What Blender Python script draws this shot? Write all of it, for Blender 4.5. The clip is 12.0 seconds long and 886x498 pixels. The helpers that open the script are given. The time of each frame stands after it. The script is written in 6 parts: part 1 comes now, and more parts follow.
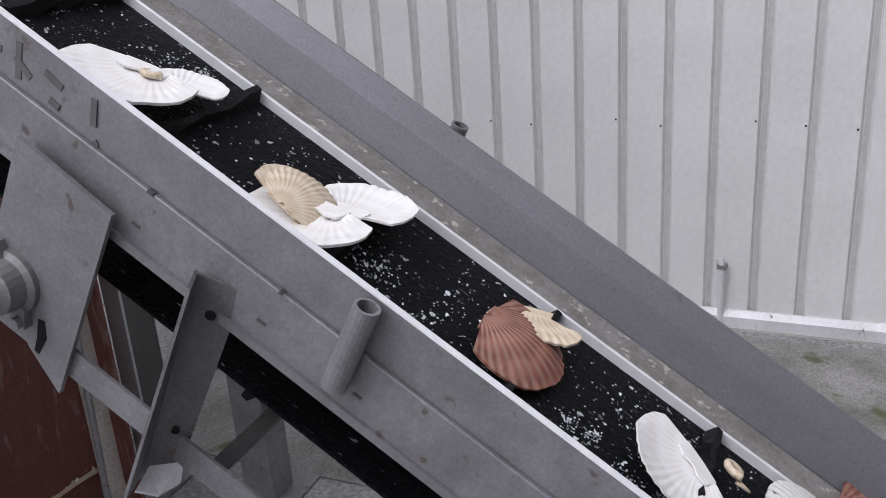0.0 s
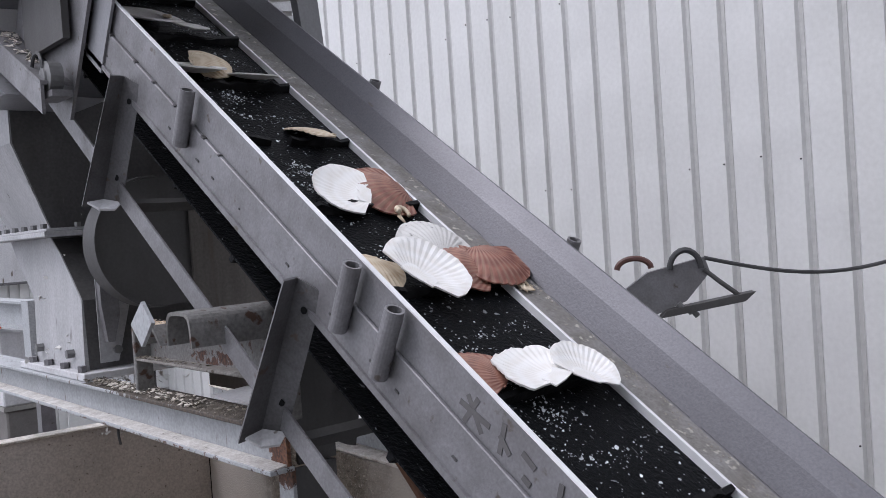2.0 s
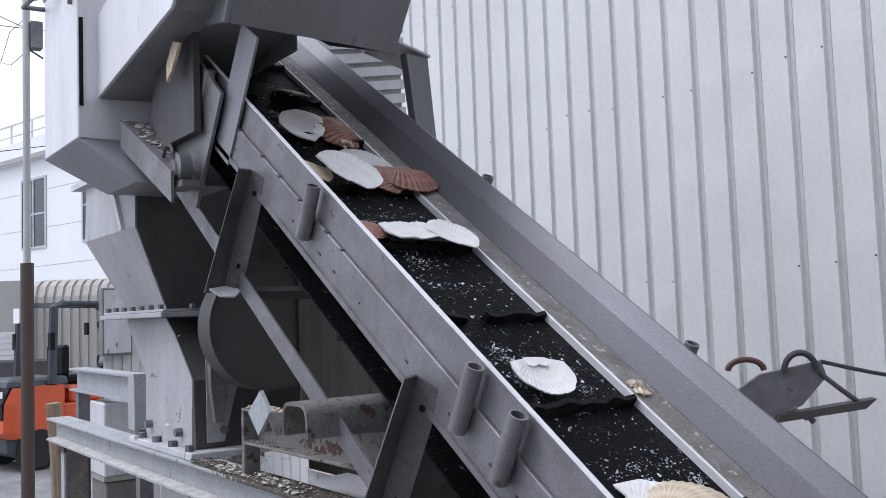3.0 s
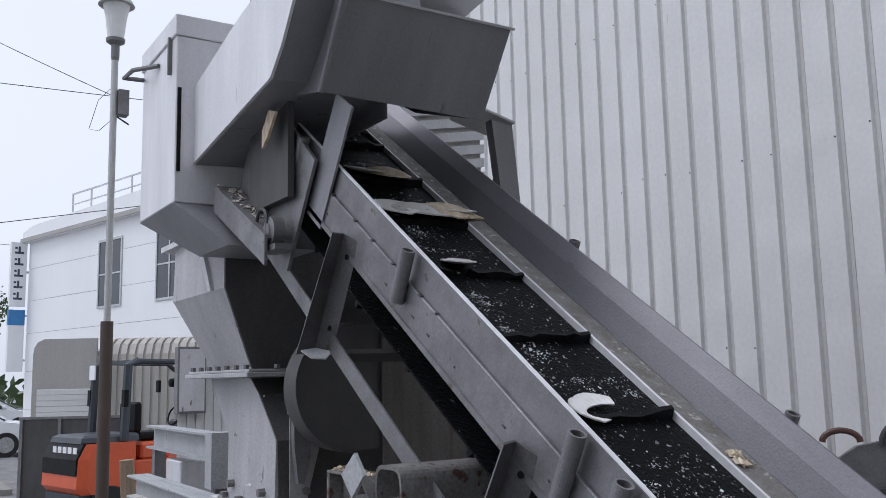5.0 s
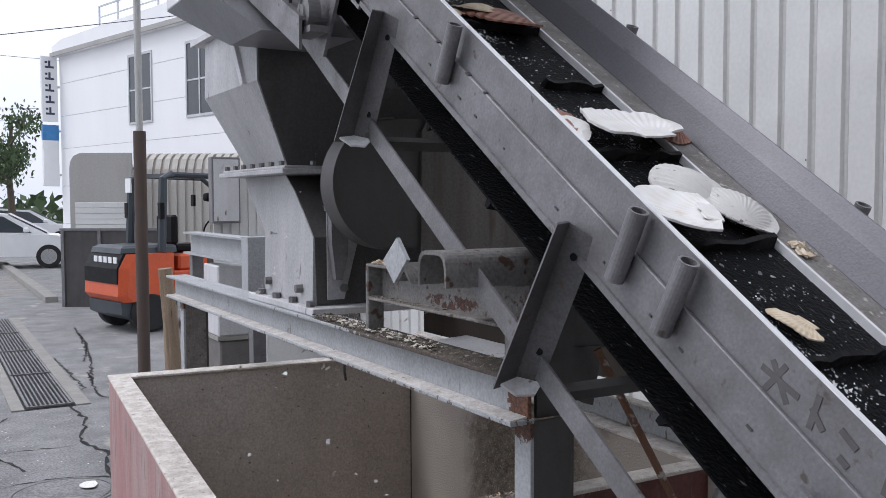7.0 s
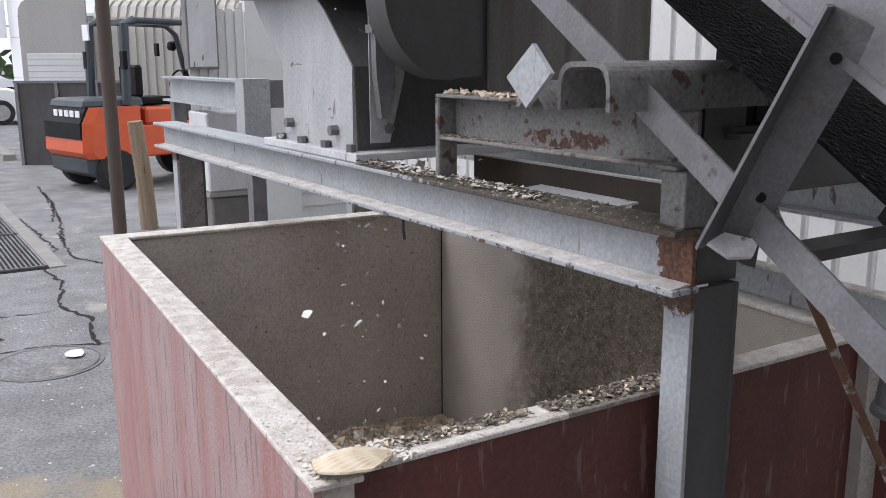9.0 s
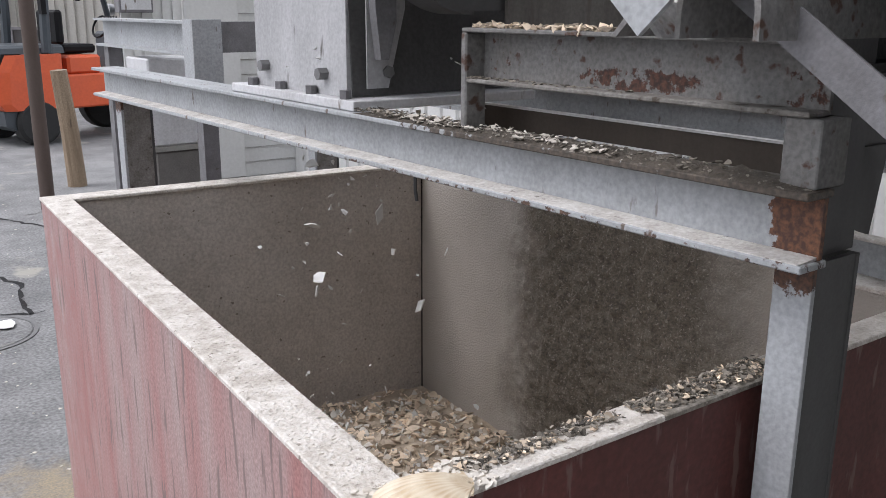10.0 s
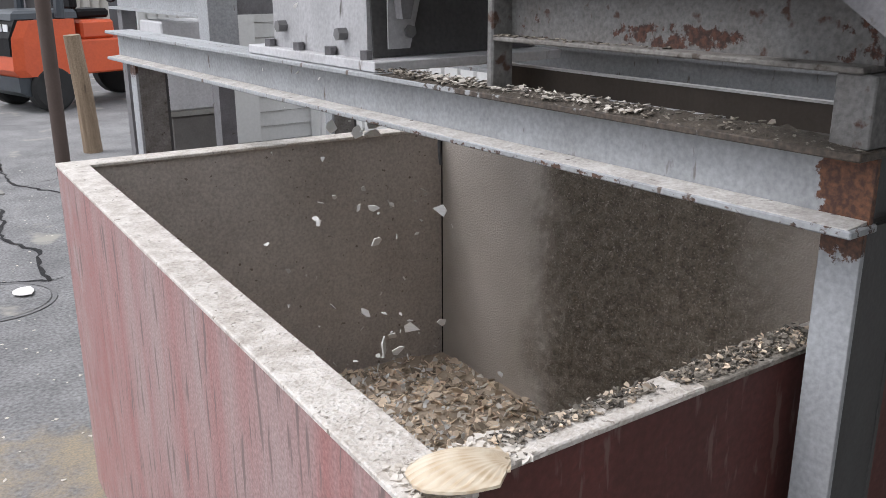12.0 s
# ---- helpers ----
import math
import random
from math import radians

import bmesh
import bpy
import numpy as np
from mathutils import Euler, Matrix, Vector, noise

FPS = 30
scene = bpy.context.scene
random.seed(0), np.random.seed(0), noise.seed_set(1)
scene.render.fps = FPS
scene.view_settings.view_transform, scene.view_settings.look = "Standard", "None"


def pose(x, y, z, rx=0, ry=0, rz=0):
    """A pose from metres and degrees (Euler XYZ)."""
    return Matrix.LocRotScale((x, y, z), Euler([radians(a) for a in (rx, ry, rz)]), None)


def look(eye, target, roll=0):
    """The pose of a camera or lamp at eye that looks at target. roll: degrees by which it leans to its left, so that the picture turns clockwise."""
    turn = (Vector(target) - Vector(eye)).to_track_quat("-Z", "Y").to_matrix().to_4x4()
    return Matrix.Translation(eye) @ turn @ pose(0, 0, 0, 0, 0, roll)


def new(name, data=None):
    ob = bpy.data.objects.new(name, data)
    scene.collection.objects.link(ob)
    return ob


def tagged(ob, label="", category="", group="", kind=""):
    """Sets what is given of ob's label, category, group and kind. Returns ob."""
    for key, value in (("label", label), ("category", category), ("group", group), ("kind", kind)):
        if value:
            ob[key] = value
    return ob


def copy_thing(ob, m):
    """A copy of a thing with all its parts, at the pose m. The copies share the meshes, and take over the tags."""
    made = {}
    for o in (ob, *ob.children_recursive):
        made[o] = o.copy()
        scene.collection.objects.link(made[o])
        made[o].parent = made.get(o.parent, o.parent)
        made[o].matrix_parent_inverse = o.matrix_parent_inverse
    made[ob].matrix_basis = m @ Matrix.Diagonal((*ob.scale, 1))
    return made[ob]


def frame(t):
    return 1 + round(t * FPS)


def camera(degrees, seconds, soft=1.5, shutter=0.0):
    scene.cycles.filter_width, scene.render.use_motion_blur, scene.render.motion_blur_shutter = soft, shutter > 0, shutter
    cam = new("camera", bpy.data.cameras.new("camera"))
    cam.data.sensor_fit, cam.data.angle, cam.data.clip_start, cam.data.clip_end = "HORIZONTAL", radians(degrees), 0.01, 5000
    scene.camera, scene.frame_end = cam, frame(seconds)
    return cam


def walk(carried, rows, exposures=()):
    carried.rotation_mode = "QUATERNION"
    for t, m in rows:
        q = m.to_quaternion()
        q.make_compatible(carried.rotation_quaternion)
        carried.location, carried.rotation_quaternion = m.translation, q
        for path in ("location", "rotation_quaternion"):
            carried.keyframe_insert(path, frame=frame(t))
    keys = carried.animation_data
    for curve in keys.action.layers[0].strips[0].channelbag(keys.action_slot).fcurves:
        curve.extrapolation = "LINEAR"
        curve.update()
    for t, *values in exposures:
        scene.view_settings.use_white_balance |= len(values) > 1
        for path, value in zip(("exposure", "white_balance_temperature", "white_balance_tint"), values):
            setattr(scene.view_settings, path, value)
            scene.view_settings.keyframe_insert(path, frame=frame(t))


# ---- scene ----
cam = camera(52.4, 12.0, soft=0.85)
PATH = [
    (0, pose(0.0529, -0.4550, 1.5999, 69.223, 3.790, -67.719)),
    (0.5, pose(0.0350, -0.4256, 1.6620, 74.400, 4.037, -59.780)),
    (1, pose(0.0402, -0.4369, 1.6950, 79.407, 4.822, -52.247)),
    (1.5, pose(0.0186, -0.4554, 1.7402, 84.401, 4.502, -46.049)),
    (2, pose(0.0022, -0.4454, 1.7633, 88.691, 3.884, -41.349)),
    (2.5, pose(-0.0231, -0.4230, 1.7755, 91.211, 2.824, -39.229)),
    (3, pose(-0.0540, -0.4144, 1.8060, 93.997, 2.078, -35.972)),
    (3.5, pose(-0.0856, -0.4159, 1.8175, 97.425, 1.516, -33.769)),
    (3.7, pose(-0.0933, -0.4036, 1.8239, 98.236, 1.283, -33.094)),
    (5.3, pose(-0.1214, -0.3850, 1.8071, 97.819, 1.268, -31.883)),
    (5.5, pose(-0.1141, -0.3766, 1.8025, 97.279, 1.178, -31.776)),
    (6, pose(-0.1002, -0.3516, 1.7809, 94.785, 1.027, -31.880)),
    (6.5, pose(-0.0832, -0.3175, 1.7553, 90.995, 0.508, -31.008)),
    (7, pose(-0.0899, -0.2741, 1.7291, 86.958, 0.160, -30.195)),
    (7.5, pose(-0.1162, -0.1827, 1.6953, 82.854, 1.098, -31.267)),
    (7.7, pose(-0.1248, -0.1328, 1.6819, 81.333, 1.310, -31.715)),
    (9.3, pose(-0.0890, 0.4100, 1.6280, 77.170, -0.196, -33.290)),
    (9.5, pose(-0.0889, 0.4975, 1.6201, 76.297, -0.075, -34.813)),
    (10, pose(-0.0848, 0.6462, 1.5906, 75.026, -0.284, -37.073)),
    (10.5, pose(-0.0842, 0.6904, 1.5855, 74.108, -0.703, -37.591)),
    (11, pose(-0.0820, 0.7033, 1.5863, 73.035, -0.134, -37.214)),
    (11.5, pose(-0.0690, 0.7031, 1.5853, 72.588, 0.207, -36.675)),
    (12, pose(-0.0729, 0.6974, 1.5791, 72.768, 0.209, -36.241)),
]
EXPOSURES = [(0.0, -0.29, 6200, 18), (1.5, -0.24, 6130, 18), (2.5, -0.24, 5970, 17), (3.5, -0.37, 5820, 15), (5.5, -0.78, 6000, 15), (6.0, -0.84, 6040, 15), (6.5, -0.62, 6070, 15), (7.5, -0.32, 6120, 16), (9.5, -0.10, 6270, 15), (12.0, -0.12, 6330, 14)]
walk(cam, PATH, EXPOSURES)

# ---- world and light: a bright overcast sky ----
world = bpy.data.worlds.new("overcast_sky")
scene.world = world
world.use_nodes = True
wn, wl = world.node_tree.nodes, world.node_tree.links
wn.clear()
sky = wn.new("ShaderNodeTexSky")
sky.sky_type, sky.sun_disc = "NISHITA", False
sky.sun_elevation, sky.sun_rotation = radians(55), radians(299)
sky.air_density, sky.dust_density = 1.0, 5.0
pale = wn.new("ShaderNodeHueSaturation")
pale.inputs["Saturation"].default_value = 0.10
cloud = wn.new("ShaderNodeMixRGB")
cloud.inputs[0].default_value = 0.6
cloud.inputs[2].default_value = (9.8, 10.2, 10.6, 1)
sky_back = wn.new("ShaderNodeBackground")
sky_back.inputs["Strength"].default_value = 0.186
sky_out = wn.new("ShaderNodeOutputWorld")
wl.new(sky.outputs[0], pale.inputs["Color"])
wl.new(pale.outputs[0], cloud.inputs[1])
wl.new(cloud.outputs[0], sky_back.inputs["Color"])
wl.new(sky_back.outputs[0], sky_out.inputs[0])
sun = new("sun", bpy.data.lights.new("sun", "SUN"))
sun.data.energy, sun.data.angle, sun.data.color = 1.15, radians(20), (1.0, 0.97, 0.94)
sun.matrix_world = look((-5.5, 3.0, 9), (0, 0, 0))


# ---- materials ----
def mat(name, base, rough=0.6, metal=0.0, dark=None, scale=8.0, amount=0.5, fine=60.0, bump=0.15, streak=0.0,
        spot=None, spot_scale=30.0, spot_cut=0.62, coords="Object", island=0.0, spec=0.5, grit=0.18, stretch=(1, 1, 1), dents=0.0):
    """A weathered surface: base colour, broad stains of `dark`, fine grain, optional spots (rust, dirt, crumbs)."""
    m = bpy.data.materials.new(name)
    m.use_nodes = True
    n, l = m.node_tree.nodes, m.node_tree.links
    b = n["Principled BSDF"]
    b.inputs["Roughness"].default_value, b.inputs["Metallic"].default_value = rough, metal
    b.inputs["Specular IOR Level"].default_value = spec
    tc = n.new("ShaderNodeTexCoord")
    mp = n.new("ShaderNodeMapping")
    mp.inputs["Scale"].default_value = (stretch[0], stretch[1], stretch[2] / (1 + streak))
    l.new(tc.outputs[coords], mp.inputs[0])
    broad = n.new("ShaderNodeTexNoise")
    broad.inputs["Scale"].default_value, broad.inputs["Detail"].default_value = scale, 6
    broad.inputs["Roughness"].default_value = 0.65
    l.new(mp.outputs[0], broad.inputs["Vector"])
    grain = n.new("ShaderNodeTexNoise")
    grain.inputs["Scale"].default_value, grain.inputs["Detail"].default_value = fine, 4
    l.new(tc.outputs[coords], grain.inputs["Vector"])
    r = n.new("ShaderNodeValToRGB")
    r.color_ramp.elements[0].position, r.color_ramp.elements[1].position = 0.35, 0.68
    l.new(broad.outputs["Fac"], r.inputs[0])
    mx = n.new("ShaderNodeMixRGB")
    d = dark if dark else tuple(c * 0.6 for c in base)
    mx.inputs[1].default_value, mx.inputs[2].default_value = (*base, 1), (*d, 1)
    k = n.new("ShaderNodeMath")
    k.operation, k.inputs[1].default_value = "MULTIPLY", amount
    l.new(r.outputs[0], k.inputs[0])
    l.new(k.outputs[0], mx.inputs[0])
    g = n.new("ShaderNodeMixRGB")
    g.blend_type, g.inputs[0].default_value = "OVERLAY", grit
    l.new(mx.outputs[0], g.inputs[1])
    l.new(grain.outputs["Fac"], g.inputs[2])
    colour = g.outputs[0]
    if spot:
        sp = n.new("ShaderNodeTexNoise")
        sp.inputs["Scale"].default_value, sp.inputs["Detail"].default_value = spot_scale, 5
        l.new(mp.outputs[0], sp.inputs["Vector"])
        cut = n.new("ShaderNodeValToRGB")
        cut.color_ramp.elements[0].position, cut.color_ramp.elements[1].position = spot_cut, spot_cut + 0.06
        l.new(sp.outputs["Fac"], cut.inputs[0])
        m2 = n.new("ShaderNodeMixRGB")
        m2.inputs[2].default_value = (*spot, 1)
        l.new(cut.outputs[0], m2.inputs[0])
        l.new(colour, m2.inputs[1])
        colour = m2.outputs[0]
    if island:
        ge = n.new("ShaderNodeNewGeometry")
        hs = n.new("ShaderNodeHueSaturation")
        mr = n.new("ShaderNodeMapRange")
        mr.inputs["To Min"].default_value, mr.inputs["To Max"].default_value = 1 - island, 1 + island
        l.new(ge.outputs["Random Per Island"], mr.inputs["Value"])
        l.new(mr.outputs[0], hs.inputs["Value"])
        l.new(colour, hs.inputs["Color"])
        colour = hs.outputs[0]
    l.new(colour, b.inputs["Base Color"])
    rr = n.new("ShaderNodeMapRange")
    rr.inputs["To Min"].default_value, rr.inputs["To Max"].default_value = max(0.03, rough - 0.14), min(1, rough + 0.14)
    l.new(broad.outputs["Fac"], rr.inputs["Value"])
    l.new(rr.outputs[0], b.inputs["Roughness"])
    if bump:
        bp = n.new("ShaderNodeBump")
        bp.inputs["Strength"].default_value, bp.inputs["Distance"].default_value = bump, 0.004
        l.new(grain.outputs["Fac"], bp.inputs["Height"])
        l.new(bp.outputs[0], b.inputs["Normal"])
        if dents:
            dn = n.new("ShaderNodeTexNoise")
            dn.inputs["Scale"].default_value, dn.inputs["Detail"].default_value = 3.2, 1.5
            l.new(tc.outputs[coords], dn.inputs["Vector"])
            dp = n.new("ShaderNodeBump")
            dp.inputs["Strength"].default_value, dp.inputs["Distance"].default_value = 1.0, dents
            l.new(dn.outputs["Fac"], dp.inputs["Height"])
            l.new(dp.outputs[0], bp.inputs["Normal"])
    return m


STEEL = mat("galvanised_steel", (0.215, 0.212, 0.222), 0.5, 0.25, dark=(0.125, 0.12, 0.122), scale=8, fine=150, amount=0.8, spot=(0.105, 0.09, 0.078), spot_scale=26, spot_cut=0.655, grit=0.3)
STEEL_PALE = mat("pale_painted_steel", (0.63, 0.63, 0.645), 0.5, 0.1, dark=(0.45, 0.445, 0.45), scale=5, fine=120, amount=0.8, streak=3, spot=(0.17, 0.145, 0.12), spot_scale=24, spot_cut=0.665, grit=0.3)
# darker version of the side steel; the brackets' shade is in its colour
BRACKET_STEEL = mat("shaded_bracket_steel", (0.135, 0.133, 0.138), 0.5, 0.25, dark=(0.075, 0.072, 0.072), scale=9, fine=150, amount=0.85, spot=(0.10, 0.075, 0.06), spot_scale=26, spot_cut=0.65, grit=0.4)
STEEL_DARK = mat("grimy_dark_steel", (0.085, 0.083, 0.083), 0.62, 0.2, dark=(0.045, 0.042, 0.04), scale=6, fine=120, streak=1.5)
CASING = mat("crusher_casing_steel", (0.46, 0.46, 0.47), 0.52, 0.1, dark=(0.30, 0.30, 0.305), scale=4.5, fine=110, amount=0.85, streak=4, spot=(0.09, 0.08, 0.07), spot_scale=22, spot_cut=0.665, grit=0.3)
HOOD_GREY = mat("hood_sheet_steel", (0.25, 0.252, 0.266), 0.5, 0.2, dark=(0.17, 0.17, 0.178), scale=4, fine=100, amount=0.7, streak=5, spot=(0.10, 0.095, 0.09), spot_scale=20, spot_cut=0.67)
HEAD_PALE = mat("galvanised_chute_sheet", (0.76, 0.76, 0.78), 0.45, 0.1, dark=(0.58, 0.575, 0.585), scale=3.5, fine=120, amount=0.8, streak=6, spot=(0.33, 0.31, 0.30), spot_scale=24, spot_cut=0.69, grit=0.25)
BEAM = mat("weathered_beam_paint", (0.385, 0.40, 0.415), 0.6, 0.0, dark=(0.28, 0.285, 0.285), scale=7, fine=110, streak=2, spot=(0.13, 0.10, 0.08), spot_scale=34, spot_cut=0.655, grit=0.4)
RUST = mat("rusted_steel", (0.17, 0.085, 0.05), 0.9, 0.0, dark=(0.075, 0.042, 0.03), scale=26, fine=150, bump=0.5, spot=(0.36, 0.34, 0.31), spot_scale=26, spot_cut=0.58)
RUSTY_BEAM = mat("rust_eaten_beam", (0.185, 0.183, 0.178), 0.8, 0.0, dark=(0.115, 0.10, 0.088), scale=12, fine=120, bump=0.4, spot=(0.075, 0.042, 0.03), spot_scale=30, spot_cut=0.60, grit=0.6)
DUSTY = mat("shell_dust_crust", (0.76, 0.72, 0.67), 0.95, 0, dark=(0.45, 0.40, 0.35), scale=26, fine=190, amount=0.85, bump=1.0, spot=(0.30, 0.26, 0.22), spot_scale=65, spot_cut=0.645, grit=0.5)
LEDGE = mat("dirty_ledge", (0.24, 0.232, 0.225), 0.75, 0, dark=(0.15, 0.138, 0.122), scale=13, fine=120, amount=0.95, bump=0.6, spot=(0.46, 0.43, 0.38), spot_scale=38, spot_cut=0.61, grit=0.4)
BRIGHT = mat("bright_worn_steel", (0.82, 0.82, 0.84), 0.35, 0.15, dark=(0.64, 0.64, 0.65), scale=30, fine=120)
DIRT_RIM = mat("soiled_rim", (0.36, 0.33, 0.29), 0.95, 0, dark=(0.17, 0.15, 0.12), scale=22, fine=170, amount=0.95, bump=0.9, spot=(0.55, 0.51, 0.45), spot_scale=60, spot_cut=0.63, grit=0.5)
LEDGE_DIRT = mat("ledge_dirt", (0.30, 0.275, 0.24), 0.95, 0, dark=(0.19, 0.17, 0.145), scale=30, fine=190, amount=0.8, bump=0.6)
RUBBER = mat("wet_black_rubber", (0.003, 0.0033, 0.0038), 0.40, 0, dark=(0.012, 0.013, 0.0155), scale=40, fine=110, bump=1.0, spot=(0.25, 0.265, 0.27), spot_scale=62, spot_cut=0.672, spec=0.05, stretch=(1.9, 0.6, 1), amount=0.55)
RUBBER_PLAIN = mat("black_rubber", (0.009, 0.009, 0.010), 0.5, 0, spec=0.14, scale=10, fine=80, bump=0.4)
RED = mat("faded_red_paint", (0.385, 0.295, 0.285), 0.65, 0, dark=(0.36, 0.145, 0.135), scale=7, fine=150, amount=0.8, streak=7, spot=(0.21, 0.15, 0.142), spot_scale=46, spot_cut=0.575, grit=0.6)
# deep red, darkened so the colour holds the near end wall's shade
RED_DEEP_SHADE = mat("deep_red_shaded_paint", (0.125, 0.036, 0.030), 0.6, 0, dark=(0.075, 0.028, 0.024), scale=5, fine=90, amount=0.7, streak=4, spot=(0.17, 0.10, 0.085), spot_scale=45, spot_cut=0.60, grit=0.5)
BIN_INNER = mat("dusty_bin_lining", (0.52, 0.475, 0.435), 0.88, 0, dark=(0.40, 0.36, 0.325), scale=4, fine=110, amount=0.8, bump=0.6, spot=(0.20, 0.17, 0.145), spot_scale=55, spot_cut=0.655, grit=0.45)
CAKED = mat("caked_shell_slurry", (0.20, 0.172, 0.138), 0.95, 0, dark=(0.13, 0.11, 0.086), scale=26, fine=150, amount=0.95, bump=1.0, spot=(0.33, 0.295, 0.25), spot_scale=130, spot_cut=0.60, grit=0.8)
CLADDING = mat("off_white_cladding", (0.65, 0.65, 0.64), 0.45, 0.0, dark=(0.57, 0.57, 0.555), scale=1.6, fine=45, amount=0.7, streak=5, bump=0.10, spot=(0.42, 0.41, 0.39), spot_scale=34, spot_cut=0.725, dents=0.018)
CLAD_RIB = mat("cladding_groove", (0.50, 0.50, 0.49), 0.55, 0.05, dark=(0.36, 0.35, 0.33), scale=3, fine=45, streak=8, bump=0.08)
ASPHALT = mat("worn_asphalt", (0.25, 0.25, 0.25), 0.9, 0, dark=(0.15, 0.15, 0.152), scale=2.4, fine=62, amount=0.95, bump=0.7, spot=(0.34, 0.325, 0.29), spot_scale=2.2, spot_cut=0.62, grit=0.95)
CONCRETE = mat("rough_concrete", (0.30, 0.29, 0.27), 0.9, 0, dark=(0.17, 0.17, 0.15), scale=5, fine=90, bump=0.5)
STRIP = mat("stained_concrete", (0.25, 0.245, 0.235), 0.92, 0, dark=(0.12, 0.118, 0.105), scale=4, fine=120, amount=0.95, bump=0.8, spot=(0.075, 0.085, 0.04), spot_scale=5, spot_cut=0.60, grit=0.7)
WHITE_WALL = mat("white_rendered_wall", (0.86, 0.865, 0.87), 0.7, 0, dark=(0.78, 0.785, 0.80), scale=0.6, fine=20, bump=0.05, streak=3)
GREY_SHED = mat("grey_shed_sheet", (0.40, 0.39, 0.37), 0.6, 0.1, dark=(0.30, 0.29, 0.28), scale=1.5, fine=30, streak=3)
BARREL = mat("shed_ribbed_sheet", (0.46, 0.44, 0.40), 0.6, 0.1, dark=(0.33, 0.31, 0.28), scale=1.5, fine=30, streak=3)
GLASS_DARK = mat("window_glass", (0.05, 0.06, 0.07), 0.12, 0, scale=1, fine=5, bump=0, amount=0.2)
FRAME_ALU = mat("aluminium_frame", (0.55, 0.56, 0.57), 0.4, 0.6, scale=2, fine=20, bump=0.02)
ORANGE = mat("forklift_orange_paint", (0.62, 0.10, 0.03), 0.38, 0, dark=(0.45, 0.075, 0.03), scale=2, fine=40, bump=0.04)
FORK_DARK = mat("forklift_dark_paint", (0.045, 0.055, 0.065), 0.45, 0, scale=2, fine=40, bump=0.05)
TYRE = mat("tyre_rubber", (0.02, 0.02, 0.02), 0.8, 0, scale=4, fine=40)
CAR_WHITE = mat("white_car_paint", (0.80, 0.81, 0.82), 0.2, 0, dark=(0.74, 0.75, 0.76), scale=1, fine=5, bump=0)
SILVER = mat("silver_metal", (0.55, 0.55, 0.56), 0.3, 0.8, scale=3, fine=20, bump=0.02)
POLE_GREY = mat("lamp_pole_grey", (0.48, 0.48, 0.47), 0.5, 0.4, scale=3, fine=40, streak=4)
POLE_RUST = mat("brown_pole_sleeve", (0.085, 0.06, 0.05), 0.75, 0, dark=(0.07, 0.05, 0.04), scale=8, fine=80, streak=2)
TIMBER = mat("weathered_timber", (0.30, 0.225, 0.155), 0.85, 0, dark=(0.16, 0.115, 0.075), scale=14, fine=90, amount=0.9, streak=8, spot=(0.10, 0.07, 0.05), spot_scale=24, spot_cut=0.64, grit=0.5)
LAMP_GLASS = mat("frosted_lamp_glass", (0.72, 0.73, 0.72), 0.35, 0, scale=2, fine=10, bump=0)
BLUE = mat("blue_sign_paint", (0.05, 0.22, 0.50), 0.5, 0, scale=2, fine=10, bump=0)
INK = mat("dark_sign_ink", (0.05, 0.06, 0.10), 0.6, 0, scale=2, fine=10, bump=0)
MARKER = mat("worn_paint_mark", (0.105, 0.10, 0.10), 0.7, 0, scale=20, fine=90)
LEAF = mat("tree_leaf", (0.07, 0.11, 0.045), 0.7, 0, dark=(0.04, 0.07, 0.03), scale=2, fine=10, bump=0, island=0.4)
BARK = mat("tree_bark", (0.10, 0.08, 0.06), 0.9, 0, scale=6, fine=30)
CABLE = mat("cable_sheath", (0.05, 0.05, 0.052), 0.5, 0, scale=5, fine=40)
HOSE = mat("red_brown_hose", (0.12, 0.055, 0.045), 0.5, 0, scale=8, fine=40)
BRASS = mat("rusty_shaft_steel", (0.22, 0.14, 0.10), 0.55, 0.4, scale=12, fine=60)
CAST = mat("cast_iron_housing", (0.20, 0.20, 0.20), 0.5, 0.4, dark=(0.12, 0.12, 0.12), scale=14, fine=80)
SKIRT = mat("skirt_sheet_steel", (0.168, 0.166, 0.180), 0.45, 0.3, dark=(0.12, 0.118, 0.127), scale=3.5, fine=160, amount=0.7, spot=(0.115, 0.105, 0.10), spot_scale=30, spot_cut=0.69, grit=0.25, stretch=(1, 0.35, 1))
SHELL_GREY = mat("scallop_outer_pale", (0.66, 0.65, 0.63), 0.6, 0, dark=(0.50, 0.49, 0.47), scale=14, fine=90, bump=0.3, spot=(0.06, 0.055, 0.05), spot_scale=55, spot_cut=0.68)
